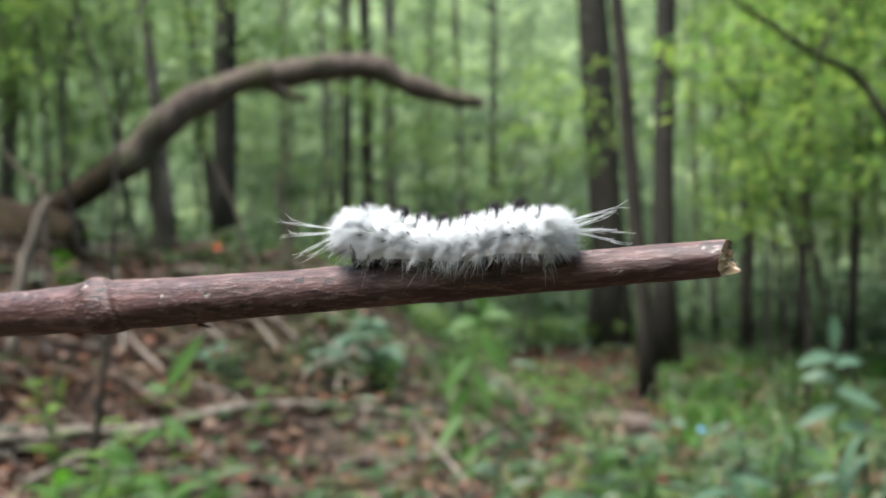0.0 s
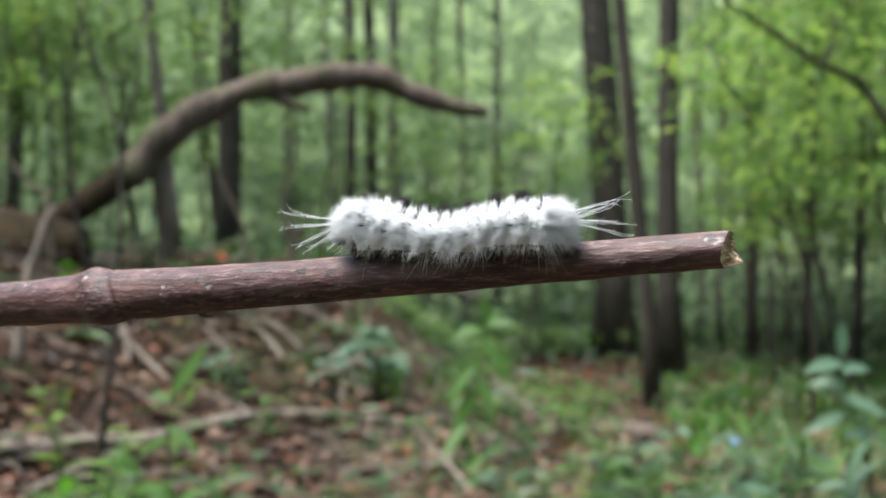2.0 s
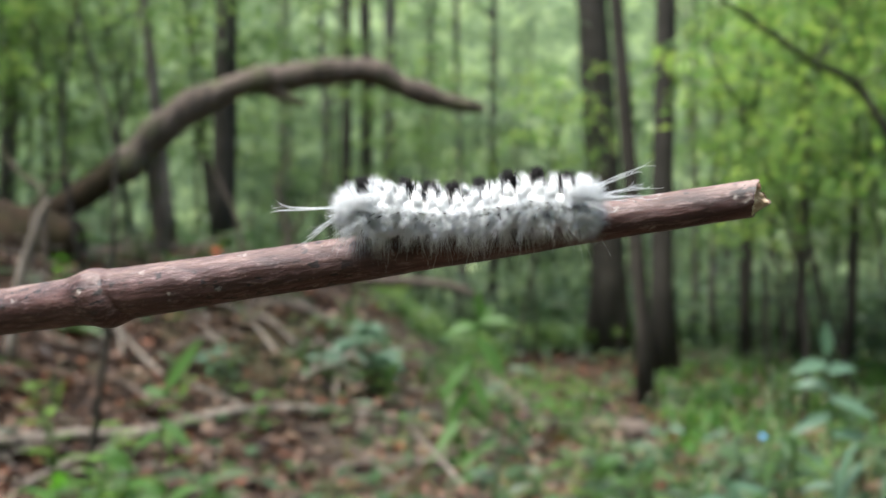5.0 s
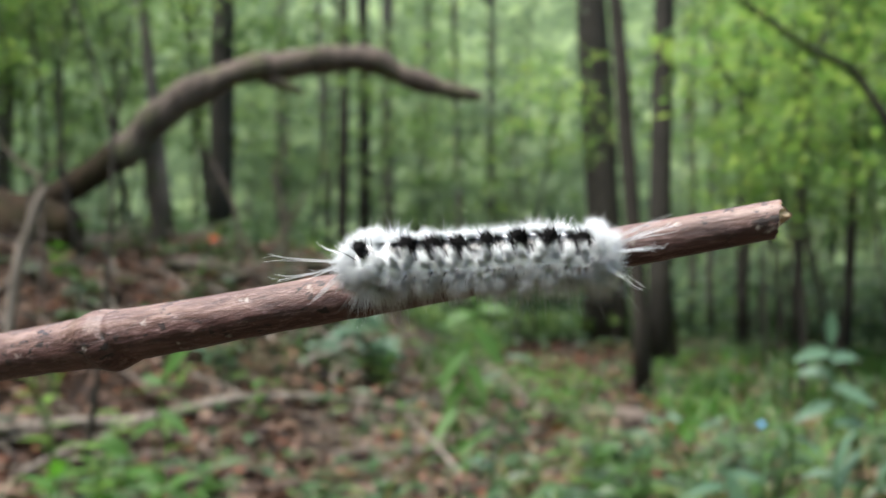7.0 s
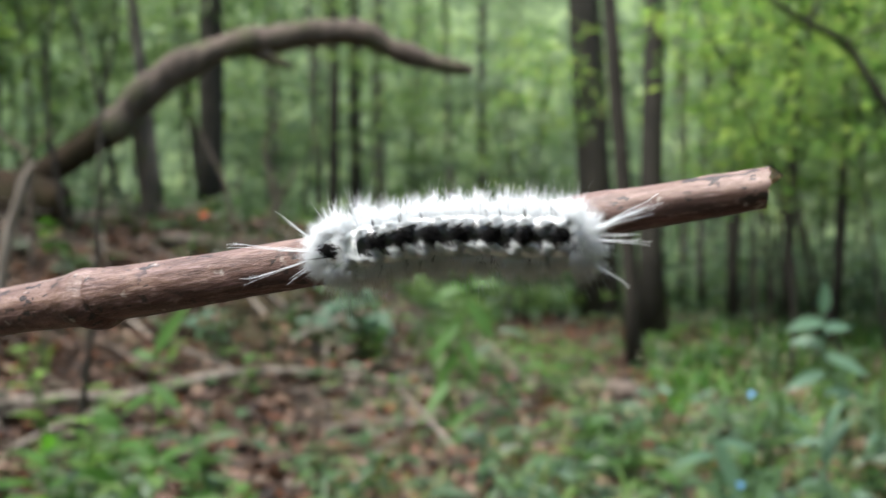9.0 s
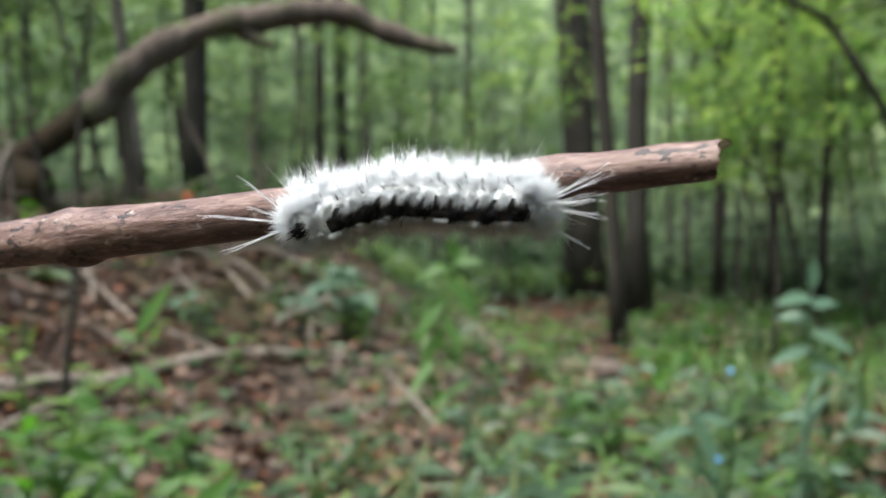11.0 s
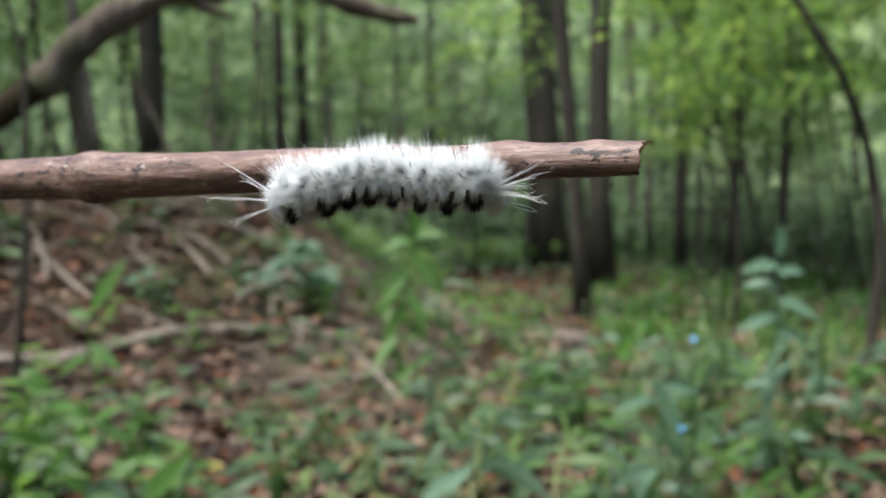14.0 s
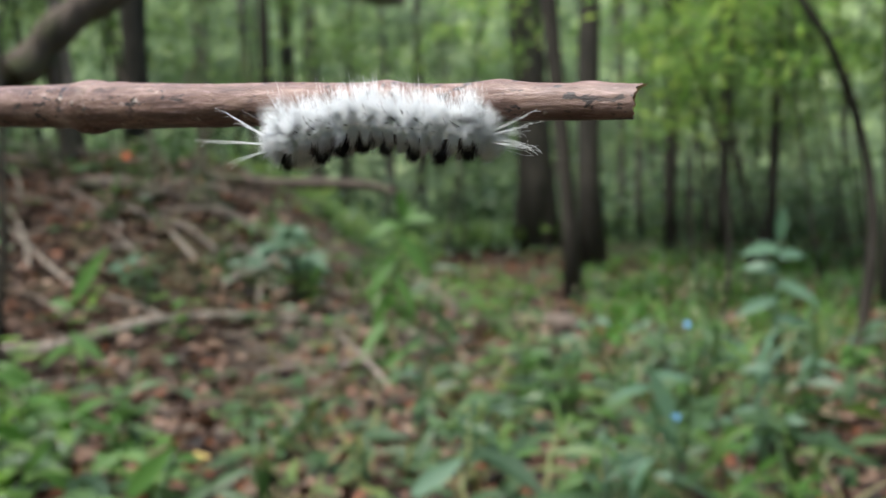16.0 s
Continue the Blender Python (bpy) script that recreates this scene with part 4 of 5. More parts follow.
tall_plant = stalk_plant("tall pale green plant with broad drooping leaves", 2.1, [(0.93, 0.15), (0.94, 0.35), (0.95, 0.52), (0.955, 0.65)], [
    (1.0, 82, 0.1, 0.085, 0.032, 0.05), (0.94, 172, -0.2, 0.10, 0.036, 0.25), (0.9, 20, 0.3, 0.09, 0.034, 0.35), (0.84, 150, 0.5, 0.09, 0.034, 0.4), (0.8, -15, -0.3, 0.10, 0.034, 0.3),
    (0.74, 190, -0.2, 0.11, 0.03, 0.15), (0.66, 12, 0.1, 0.10, 0.03, 0.4), (0.5, 165, 0.4, 0.08, 0.024, 0.4)], LEAF_PALE)
stalk_plant("green plant with long hanging leaves", 1.9, [(0.60, 0.12), (0.605, 0.25), (0.60, 0.40)], [
    (1.0, -70, -0.2, 0.15, 0.034, 0.1), (0.97, 5, 0.2, 0.10, 0.022, 0.3), (0.9, 165, -0.3, 0.11, 0.024, 0.4), (0.75, -40, 0.2, 0.12, 0.028, 0.3), (0.6, 200, 0.3, 0.12, 0.026, 0.2), (0.5, 10, -0.4, 0.10, 0.026, 0.4)], LEAF_PALE)
stalk_plant("thin yellow-green curved stems in the litter", 1.9, [(0.488, 0.197), (0.51, 0.27), (0.545, 0.35)], [(1.0, 70, 0.1, 0.07, 0.012, 0.1), (0.8, 140, 0.1, 0.08, 0.014, 0.4), (0.6, 20, 0.1, 0.09, 0.014, 0.5)], LEAF_FRESH, 0.003)
stalk_plant("low plant with one broad pale leaf", 1.7, [(0.09, 0.12), (0.098, 0.235)], [(1.0, 34, 0.0, 0.118, 0.04, 0.02), (0.8, 150, 0.3, 0.07, 0.024, 0.3), (0.6, 10, 0.5, 0.08, 0.022, 0.4)], LEAF_PALE, 0.003)
stalk_plant("tall bright green plant with long hanging leaves", 3.9, [(0.03, 0.08), (0.09, 0.25), (0.125, 0.44), (0.165, 0.66)], [
    (1.0, 95, 0.0, 0.15, 0.045, 0.1), (0.98, 30, -0.3, 0.18, 0.05, 0.5), (0.93, 165, 0.1, 0.17, 0.05, 0.5), (0.9, -50, -0.2, 0.2, 0.055, 0.2), (0.83, 235, 0.2, 0.2, 0.055, 0.2), (1.0, 60, 0.1, 0.16, 0.032, 0.5), (0.95, 150, -0.2, 0.14, 0.03, 0.4), (0.88, -20, 0.1, 0.15, 0.04, 0.3), (0.8, 215, -0.1, 0.17, 0.05, 0.3), (0.74, -60, -0.3, 0.18, 0.05, 0.2), (0.66, 240, 0.1, 0.19, 0.05, 0.2),
    (0.58, -35, 0.3, 0.17, 0.04, 0.3), (0.48, 225, -0.4, 0.19, 0.048, 0.2), (0.4, -70, 0.0, 0.17, 0.045, 0.1), (0.3, 200, 0.2, 0.16, 0.04, 0.3), (0.24, -20, -0.3, 0.15, 0.04, 0.3)], LEAF_FRESH, 0.006)
stalk_plant("dull green plant with long leaves", 4.05, [(0.26, 0.1), (0.28, 0.3), (0.30, 0.48)], [
    (1.0, 100, 0.1, 0.12, 0.03, 0.3), (0.9, 10, -0.2, 0.16, 0.035, 0.4), (0.8, 200, -0.1, 0.15, 0.035, 0.3), (0.6, -40, 0.1, 0.18, 0.04, 0.2), (0.45, 215, -0.2, 0.17, 0.04, 0.3), (0.3, 0, 0.3, 0.15, 0.04, 0.3)], LEAF_COOL)
stalk_plant("single bright green upright leaf on a stalk", 3.2, [(-0.99, 0.2), (-0.975, 0.35), (-0.966, 0.43)], [(1.0, 58, 0.0, 0.24, 0.055, 0.06), (0.9, 150, 0.2, 0.10, 0.035, 0.3), (0.6, -30, -0.2, 0.14, 0.045, 0.2), (0.5, 200, 0.2, 0.12, 0.04, 0.3)], LEAF_FRESH)
stalk_plant("low bright green upright leaf in the litter", 1.9, [(-0.47, 0.1), (-0.455, 0.19)], [(1.0, 48, 0.0, 0.15, 0.042, 0.05), (0.8, 150, 0.2, 0.09, 0.03, 0.3), (0.6, 10, -0.2, 0.10, 0.03, 0.3)], LEAF_FRESH)
for px, pz, sd in ((-0.73, 0.40, 1), (-0.66, 0.30, 2), (-0.76, 0.24, 3), (-0.57, 0.20, 4)):
    pr = random.Random(40 + sd)
    stalk_plant("broad bright green leafy plant in the litter", 2.1 + 0.06 * sd, [(px - 0.02, pz * 0.4), (px, pz)], [
        (pr.uniform(0.45, 1.0), (25 if k % 2 else 150) + pr.uniform(-40, 40), pr.uniform(-0.5, 0.3), pr.uniform(0.08, 0.13), pr.uniform(0.024, 0.036), pr.uniform(0.1, 0.5)) for k in range(6)], LEAF_FRESH if sd != 3 else LEAF_COOL)
fern = random.Random(91)
for fx, fz, fy in ((-0.50, 0.50, 5.2), (-0.30, 0.44, 5.1), (-0.66, 0.42, 5.05), (-0.42, 0.58, 5.3)):
    stalk_plant("pale green clump of spreading leaves on the bank", fy, [(fx - 0.01, fz - 0.12), (fx, fz)], [
        (fern.uniform(0.55, 1.0), fern.choice((0, 180)) + fern.uniform(-22, 35), fern.uniform(-0.9, 0.6), fern.uniform(0.09, 0.16), fern.uniform(0.025, 0.042), fern.uniform(0.0, 0.35)) for k in range(15)], LEAF_PALE)
scatter = random.Random(64)
for i in range(78):
    y = scatter.uniform(1.6, 4.6)
    x = (-0.44 + 1.0 * scatter.random() ** 0.75) * y
    if -0.2 < x < 0.25 and y < 1.9 or x < 0.0 and 3.0 < y < 4.3:
        continue
    h = scatter.uniform(0.06, 0.2)
    m = scatter.choice((LEAF_COOL, LEAF_COOL, LEAF_PALE, LEAF_FRESH))
    g = ground_z(x, y)
    stalk_plant("low green plant with spreading lance leaves", y, [(x, g + h * 0.5), (x + scatter.gauss(0, 0.02), g + h)], [
        (scatter.uniform(0.5, 1.0), scatter.choice((0, 180)) + scatter.uniform(-20, 50), scatter.uniform(-0.9, 0.6), scatter.uniform(0.07, 0.13), scatter.uniform(0.016, 0.034), scatter.uniform(0.1, 0.6)) for k in range(scatter.randint(4, 7))], m)

wisp = random.Random(23)
for i in range(34):
    y = wisp.uniform(1.65, 3.8)
    x = wisp.uniform(0.12, 0.5) * y
    g = ground_z(x, y)
    h = wisp.uniform(0.12, 0.26)
    stalk_plant("thin yellow-green grass blades in the litter", y, [(x, g + h * 0.5), (x + wisp.gauss(0, 0.04), g + h)], [
        (wisp.uniform(0.5, 1.0), wisp.uniform(10, 170), wisp.uniform(-0.5, 0.5), wisp.uniform(0.08, 0.16), wisp.uniform(0.007, 0.013), wisp.uniform(0.2, 0.9)) for k in range(wisp.randint(3, 5))], wisp.choice((LEAF_FRESH, LEAF_PALE, LEAF_BRIGHT)), 0.0025, "grass_plant")


# ---- the stem that carries the caterpillar ----
STEM_LONG = 0.1077
LIP, FRONT = 3.55, 5.18  # directions round the twig of the long lip and of the far rim


def stem_radius(x):
    xs = (-0.16, -0.03, -0.006, 0.0, 0.006, 0.02, 0.06, 0.09, 0.1077)
    rs = (0.0043, 0.0041, 0.0043, 0.0048, 0.0044, 0.0040, 0.0033, 0.0027, 0.0024)
    return float(np.interp(x, xs, rs))


def stem_bark():
    m, nt, b = material("reddish_twig_bark", 0.42, 0.55)
    streak = noise_tex(nt, 480, 7, (0.16, 1, 1), 0.7)
    fine = noise_tex(nt, 1500, 5, (0.22, 1, 1), 0.65)
    patches = noise_tex(nt, 120, 5, (0.3, 1, 1), 0.65)
    specks = noise_tex(nt, 760, 2, (0.55, 1, 1), 0.6)
    where = noise_tex(nt, 150, 3, (0.5, 1, 1), 0.6)
    # two bark faces, tan and purple; contrast widened to paint lit top and shade
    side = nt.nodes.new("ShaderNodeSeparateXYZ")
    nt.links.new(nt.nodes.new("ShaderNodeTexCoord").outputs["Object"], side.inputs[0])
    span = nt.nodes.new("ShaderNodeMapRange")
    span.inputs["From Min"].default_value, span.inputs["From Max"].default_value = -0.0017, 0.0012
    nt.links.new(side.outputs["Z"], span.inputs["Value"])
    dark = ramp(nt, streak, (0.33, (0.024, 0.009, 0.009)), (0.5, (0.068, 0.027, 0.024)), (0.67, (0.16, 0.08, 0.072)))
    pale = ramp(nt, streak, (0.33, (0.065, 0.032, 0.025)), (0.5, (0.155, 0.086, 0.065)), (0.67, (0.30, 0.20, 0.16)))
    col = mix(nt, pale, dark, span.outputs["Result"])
    col = mix(nt, col, (0.05, 0.021, 0.017), ramp(nt, patches, (0.5, (0, 0, 0)), (0.64, (0.35, 0.35, 0.35))))
    col = mix(nt, col, (0.31, 0.205, 0.19), ramp(nt, fine, (0.53, (0, 0, 0)), (0.66, (0.5, 0.5, 0.5))))
    pits = mix(nt, ramp(nt, specks, (0.57, (0, 0, 0)), (0.61, (0.9, 0.9, 0.9))), ramp(nt, where, (0.46, (0, 0, 0)), (0.56, (1, 1, 1))), 1.0, "MULTIPLY")
    col = mix(nt, col, (0.010, 0.006, 0.006), pits)
    col = mix(nt, col, (0.62, 0.56, 0.5), ramp(nt, noise_tex(nt, 330, 4, (0.6, 1, 1), 0.65), (0.64, (0, 0, 0)), (0.72, (0.5, 0.5, 0.5))))
    nt.links.new(col, b.inputs["Base Color"])
    nt.links.new(ramp(nt, patches, (0.4, (0.42, 0.42, 0.42)), (0.65, (0.62, 0.62, 0.62))), b.inputs["Roughness"])
    bump(nt, b, mix(nt, mix(nt, streak, fine, 0.45), patches, 0.35), 0.85, 0.0009)
    return m


def wood_mat():
    m, nt, b = material("broken_pale_wood", 0.7, 0.25)
    col = ramp(nt, noise_tex(nt, 420, 5, (0.2, 1, 1)), (0.33, (0.28, 0.16, 0.09)), (0.52, (0.54, 0.4, 0.26)), (0.66, (0.76, 0.66, 0.5)))
    nt.links.new(col, b.inputs["Base Color"])
    bump(nt, b, noise_tex(nt, 600, 4, (0.2, 1, 1)), 0.7, 0.0004)
    return m


TWIG_BARK, TWIG_WOOD = stem_bark(), wood_mat()


def end_slip(a):
    """How far the broken rim stands out: a long lip on one side, a ragged edge."""
    lip = math.atan2(math.sin(a - LIP), math.cos(a - LIP))
    return 0.0008 * math.cos(a - FRONT) + 0.0017 * math.exp(-(lip / 0.45) ** 2) + 0.0005 * noise.noise((2.6 * math.cos(a), 2.6 * math.sin(a), 4.0)) + 0.0002 * noise.noise((9 * math.cos(a), 9 * math.sin(a), 1.0))


def build_stem():
    t = thing("twig", (0, 0, 0), "reddish-brown dry twig with a knobbly node and a broken end", "twig")
    b = Buf()
    xs = list(np.arange(-0.16, -0.02, 0.001)) + list(np.arange(-0.02, STEM_LONG, 0.0004))
    sides = 40
    for x in xs:
        r0 = stem_radius(x)
        for j in range(sides):
            a = 2 * math.pi * j / sides
            r = r0 * (1 + 0.05 * noise.noise((x * 60, 1.7 * math.cos(a), 1.7 * math.sin(a))) + 0.03 * noise.noise((x * 260, 5 * math.cos(a), 5 * math.sin(a))))
            r += 0.00042 * math.exp(-((x - 0.0010 - 0.0018 * math.sin(a) + 0.0015 * math.cos(a)) / 0.0027) ** 2) * (1 + 0.6 * math.sin(a + 1))
            r -= 0.0003 * math.exp(-((x - 0.0046 - 0.0018 * math.sin(a) + 0.0015 * math.cos(a)) / 0.0006) ** 2)
            for bx, ba, bh, bw in ((0.0875, -2.6, 0.0006, 0.0035), (0.068, -2.7, 0.0005, 0.003), (0.1015, -2.5, 0.00035, 0.0025), (0.0015, 1.9, 0.0006, 0.0022)):
                turn = math.atan2(math.sin(a - ba), math.cos(a - ba))
                r += bh * math.exp(-((x - bx) / bw) ** 2 - (turn / 0.75) ** 2)
            end = max(0.0, (x - STEM_LONG + 0.004) / 0.004)
            slip = end_slip(a) * end
            b.v.append((x + slip, r * math.cos(a), r * math.sin(a)))
    n = len(xs)
    b.f = [(i * sides + j, i * sides + (j + 1) % sides, (i + 1) * sides + (j + 1) % sides, (i + 1) * sides + j) for i in range(n - 1) for j in range(sides)]
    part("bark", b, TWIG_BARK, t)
    e = Buf()
    rr = random.Random(12)
    r1 = stem_radius(STEM_LONG)
    rings = (0.97, 0.9, 0.78, 0.66, 0.54, 0.42, 0.3, 0.18, 0.06)
    for k, q in enumerate(rings):
        for j in range(sides):
            a = 2 * math.pi * j / sides
            yy, zz = q * r1 * math.cos(a), q * r1 * math.sin(a)
            jag = end_slip(a) * q ** 1.5
            if k:
                jag += -0.0001 + 0.0007 * noise.noise((yy * 1400, zz * 700, 3)) + 0.0003 * rr.uniform(-1, 1)
            e.v.append((STEM_LONG - 0.0003 + jag, yy, zz))
    e.f = [(k * sides + j, k * sides + (j + 1) % sides, (k + 1) * sides + (j + 1) % sides, (k + 1) * sides + j) for k in range(len(rings) - 1) for j in range(sides)]
    cut = part("broken_end", e, TWIG_WOOD, t, "pale splintered wood at the broken end", smooth=False)
    for a, l, w in ((LIP + 0.6, 0.0002, 0.0005), (FRONT - 0.9, 0.0002, 0.0005)):
        s = Buf()
        o = Vector((STEM_LONG - 0.003, r1 * 0.8 * math.cos(a), r1 * 0.8 * math.sin(a)))
        s.tube([o, o + Vector((0.003, 0, 0)), o + Vector((0.003 + l, 0.0002, 0))], [w, w * 0.8, 0.0001], 5)
        part("splinter", s, TWIG_WOOD, cut, "broken bark splinter")
    sp = Buf()
    o = Vector((0.0205, -0.0041, 0.0008))
    sp.tube([o, o + Vector((0.001, -0.0003, 0.0001)), o + Vector((0.0024, -0.0008, 0.0002))], [0.0005, 0.0003, 0.00008], 5)
    part("spur", sp, TWIG_BARK, t)
    return t


# ---- the caterpillar ----
def hair_mat(name, colour, share):
    m, nt, b = material(name, 0.8, 0.12)
    b.inputs["Base Color"].default_value = (*colour, 1)
    col = ramp(nt, island(nt), (0.0, tuple(0.91 * c for c in colour)), (1.0, colour))
    nt.links.new(col, b.inputs["Base Color"])
    if share:
        tr = nt.nodes.new("ShaderNodeBsdfTranslucent")
        nt.links.new(col, tr.inputs["Color"])
        ms = nt.nodes.new("ShaderNodeMixShader")
        ms.inputs[0].default_value = share
        nt.links.new(b.outputs[0], ms.inputs[1])
        nt.links.new(tr.outputs[0], ms.inputs[2])
        nt.links.new(ms.outputs[0], nt.nodes["Material Output"].inputs["Surface"])
    return m


WHITE_HAIR = hair_mat("white_hair", (0.93, 0.945, 0.955), 0.6)
BLACK_HAIR = hair_mat("black_hair", (0.012, 0.011, 0.012), 0.0)
SKIN, skin_nt, skin_b = material("grey_white_skin", 0.5, 0.3)
skin_nt.links.new(ramp(skin_nt, noise_tex(skin_nt, 700, 3), (0.34, (0.5, 0.5, 0.51)), (0.46, (0.84, 0.84, 0.84))), skin_b.inputs["Base Color"])
HEAD, head_nt, head_b = material("glossy_black_head", 0.3, 0.5)
head_nt.links.new(ramp(head_nt, noise_tex(head_nt, 400, 2), (0.4, (0.01, 0.01, 0.01)), (0.7, (0.03, 0.03, 0.03))), head_b.inputs["Base Color"])

# where the black tufts of the back stand: along the twig, out from its axis, across
TUFTS = [(0.0547, 0.0121), (0.0611, 0.0108), (0.0645, 0.0096), (0.0680, 0.0090), (0.0720, 0.0091), (0.0765, 0.0098), (0.0807, 0.0100), (0.0847, 0.0094)]


def back_side(x):
    """How far the back's line lies to the side of the twig's axis."""
    u = 4 * x * (STEM_LONG - x) / STEM_LONG ** 2
    return 0.00707 - 0.01025 * u


def hair(b, root, way, length, radius, bend, r):
    """One tapering bristle."""
    way = way.normalized()
    s = way.orthogonal().normalized()
    o = way.cross(s)
    k = len(b.v)
    droop = bend * length
    for u, w in ((0, 1.0), (0.5, 0.85)):
        p = root + way * length * u + droop * u * u
        for j in range(3):
            a = 2.094 * j
            b.v.append(p + (s * math.cos(a) + o * math.sin(a)) * radius * w)
    b.v.append(root + way * length + droop)
    for j in range(3):
        q = (j + 1) % 3
        b.f += [(k + j, k + q, k + 3 + q, k + 3 + j), (k + 3 + j, k + 3 + q, k + 6)]
        b.m += [0, 0]


def build_caterpillar():
    t = thing("caterpillar", (0, 0, 0), "white fuzzy caterpillar with a row of black back tufts", "caterpillar")
    r = random.Random(17)
    x0, x1 = 0.0512, 0.0873
    txs, tys = [q[0] for q in TUFTS], [q[1] for q in TUFTS]

    def frame_at(x):
        """Centre of the body, the way its back faces, the way across, and its radius."""
        top, side = float(np.interp(x, txs, tys)), back_side(min(max(x, 0.05), 0.0875))
        out = Vector((0, 0.95, -0.31)).normalized()
        rb = min(0.0028, 0.0028 * math.sqrt(max(0.02, 1 - (abs(x - (x0 + x1) / 2) / ((x1 - x0) / 2)) ** 10)))
        c = Vector((x, top, side)) - out * 0.0044
        across = Vector((1, 0, 0)).cross(out).normalized()
        return c, out, across, rb

    body = Buf()
    n, sides = 120, 40
    for i in range(n):
        x = x0 + (x1 - x0) * i / (n - 1)
        c, out, ac, rb = frame_at(x)
        rb *= 1 + 0.05 * math.cos(2 * math.pi * (x - 0.0547) / 0.0036)
        grip = stem_radius(x) + 0.00015
        for j in range(sides):
            a = 2 * math.pi * j / sides
            down = max(0.0, -math.cos(a)) ** 3
            reach = max(0.0, (c - Vector((x, 0, 0))).length - stem_radius(x) + 0.0002 - rb) * min(1.0, 12 * min(i, n - 1 - i) / n)
            p = c + (out * math.cos(a) + ac * math.sin(a)) * rb - out * reach * down
            d = math.hypot(p.y, p.z)
            if d < grip:  # the belly lies on the bark
                p.y, p.z = p.y * grip / max(d, 1e-5), p.z * grip / max(d, 1e-5)
            body.v.append(p)
    body.f = [(i * sides + j, i * sides + (j + 1) % sides, (i + 1) * sides + (j + 1) % sides, (i + 1) * sides + j) for i in range(n - 1) for j in range(sides)]
    body.f += [tuple(reversed(range(sides))), tuple((n - 1) * sides + j for j in range(sides))]
    body.m = []
    for f in body.f:
        j, ring = f[0] % sides, f[0] // sides
        back = (j < 4 or j > 35) and 22 < ring < 110
        body.m.append(1 if back or 17 <= j < 24 else 0)
    trunk = part("body", body, (SKIN, HEAD), t, "grey-white skin with a black band along the back")

    c, out, ac, rb = frame_at(x0)
    hd = Buf()
    hd.tube([c + Vector((-0.0022, 0, 0)) - out * 0.0012 + Vector((0.0028 * u, 0, 0)) for u in np.linspace(0, 1, 9)],
            [0.0015 * math.sqrt(max(0.03, 1 - (2 * u - 1) ** 2)) for u in np.linspace(0, 1, 9)], 14)
    part("head", hd, HEAD, t, "small glossy black head")
    for x in (0.0535, 0.056, 0.0585, 0.0665, 0.070, 0.0735, 0.077, 0.0858):
        c, out, ac, rb = frame_at(x)
        for s in (-1, 1):
            leg = Buf()
            root = c - out * 0.0014 + ac * s * 0.0012
            sr = stem_radius(x)
            axis = Vector((x, 0, 0))
            d = (root - axis).normalized()
            leg.tube([root, (root + axis + d * sr) / 2 + ac * s * 0.0003, axis + d * (sr - 0.0003)], [0.0008, 0.0007, 0.0006], 8)
            part("leg", leg, HEAD, trunk, "stubby dark leg")

    def root_at(x, deg, s, deep=0.95):
        """A place on the skin, the way out of it there, and the body's own directions."""
        c, out, ac, rb = frame_at(x)
        a = radians(deg) * s
        ow = out * math.cos(a) + ac * math.sin(a)
        return c + ow * rb * deep, ow, out, ac

    def endness(x):
        u = (x - x0) / (x1 - x0)
        return max(0.0, abs(u - 0.5) * 2 - 0.76) / 0.24, Vector((1 if u > 0.5 else -1, 0, 0))

    # an even undercoat of fine hairs over the flanks
    under = Buf()
    for k in range(12500):
        x, s = r.uniform(x0 + 0.0012, x1 - 0.0012), r.choice((-1, 1))
        deg = 62 + 58 * r.random() ** 1.1
        root, ow, out, ac = root_at(x, deg, s)
        e, way = endness(x)
        w = ow + out * (0.055 * (76 - deg) if deg < 76 else r.uniform(-0.35, 0.0)) + way * e * r.uniform(0.2, 1.2) + Vector((r.gauss(0, 0.24), 0, 0)) + ac * r.gauss(0, 0.16)
        hair(under, root, w, r.triangular(0.0010, 0.0027, 0.0019) * (0.8 if deg < 78 else 1.0), 0.000024, -out * r.uniform(0.0, 0.16) + Vector((r.gauss(0, 0.05), 0, 0)), r)
    tagged(part("undercoat", under, WHITE_HAIR, t, "fine short white hair on the flanks"), kind="stuff")

    # fans of longer straight hairs: rows down each flank, the lowest hang beside the twig
    coat = Buf()
    segments = 11
    for i in range(segments):
        for row, (deg, count, long, wide) in enumerate(((79, 70, 0.0025, 0.24), (93, 96, 0.0037, 0.25), (109, 88, 0.0040, 0.24), (127, 56, 0.0043, 0.24), (145, 22, 0.0040, 0.24))):
            for s in (-1, 1):
                x = x0 + 0.0018 + (x1 - x0 - 0.0036) * (i + (0.5 if row % 2 else 0.0) * (i < segments - 1)) / (segments - 1) + r.gauss(0, 0.0006)
                e, way = endness(x)
                tilt = r.gauss(0, 0.16)
                for k in range(int(1.3 * count)):
                    root, ow, out, ac = root_at(x + r.gauss(0, 0.00036), deg + r.gauss(0, 5), s)
                    w = ow + out * (0.2, 0.0, -0.08, -0.08, -0.06)[row] + way * e * r.uniform(0.1, 1.1) + Vector((tilt + r.gauss(0, wide), 0, 0)) + ac * r.gauss(0, 0.13) + out * r.gauss(0, 0.13)
                    ln = long * r.uniform(0.62, 1.1) * (1.28 if x < 0.058 else 1.0)
                    if r.random() < 0.035:
                        ln *= 1.45
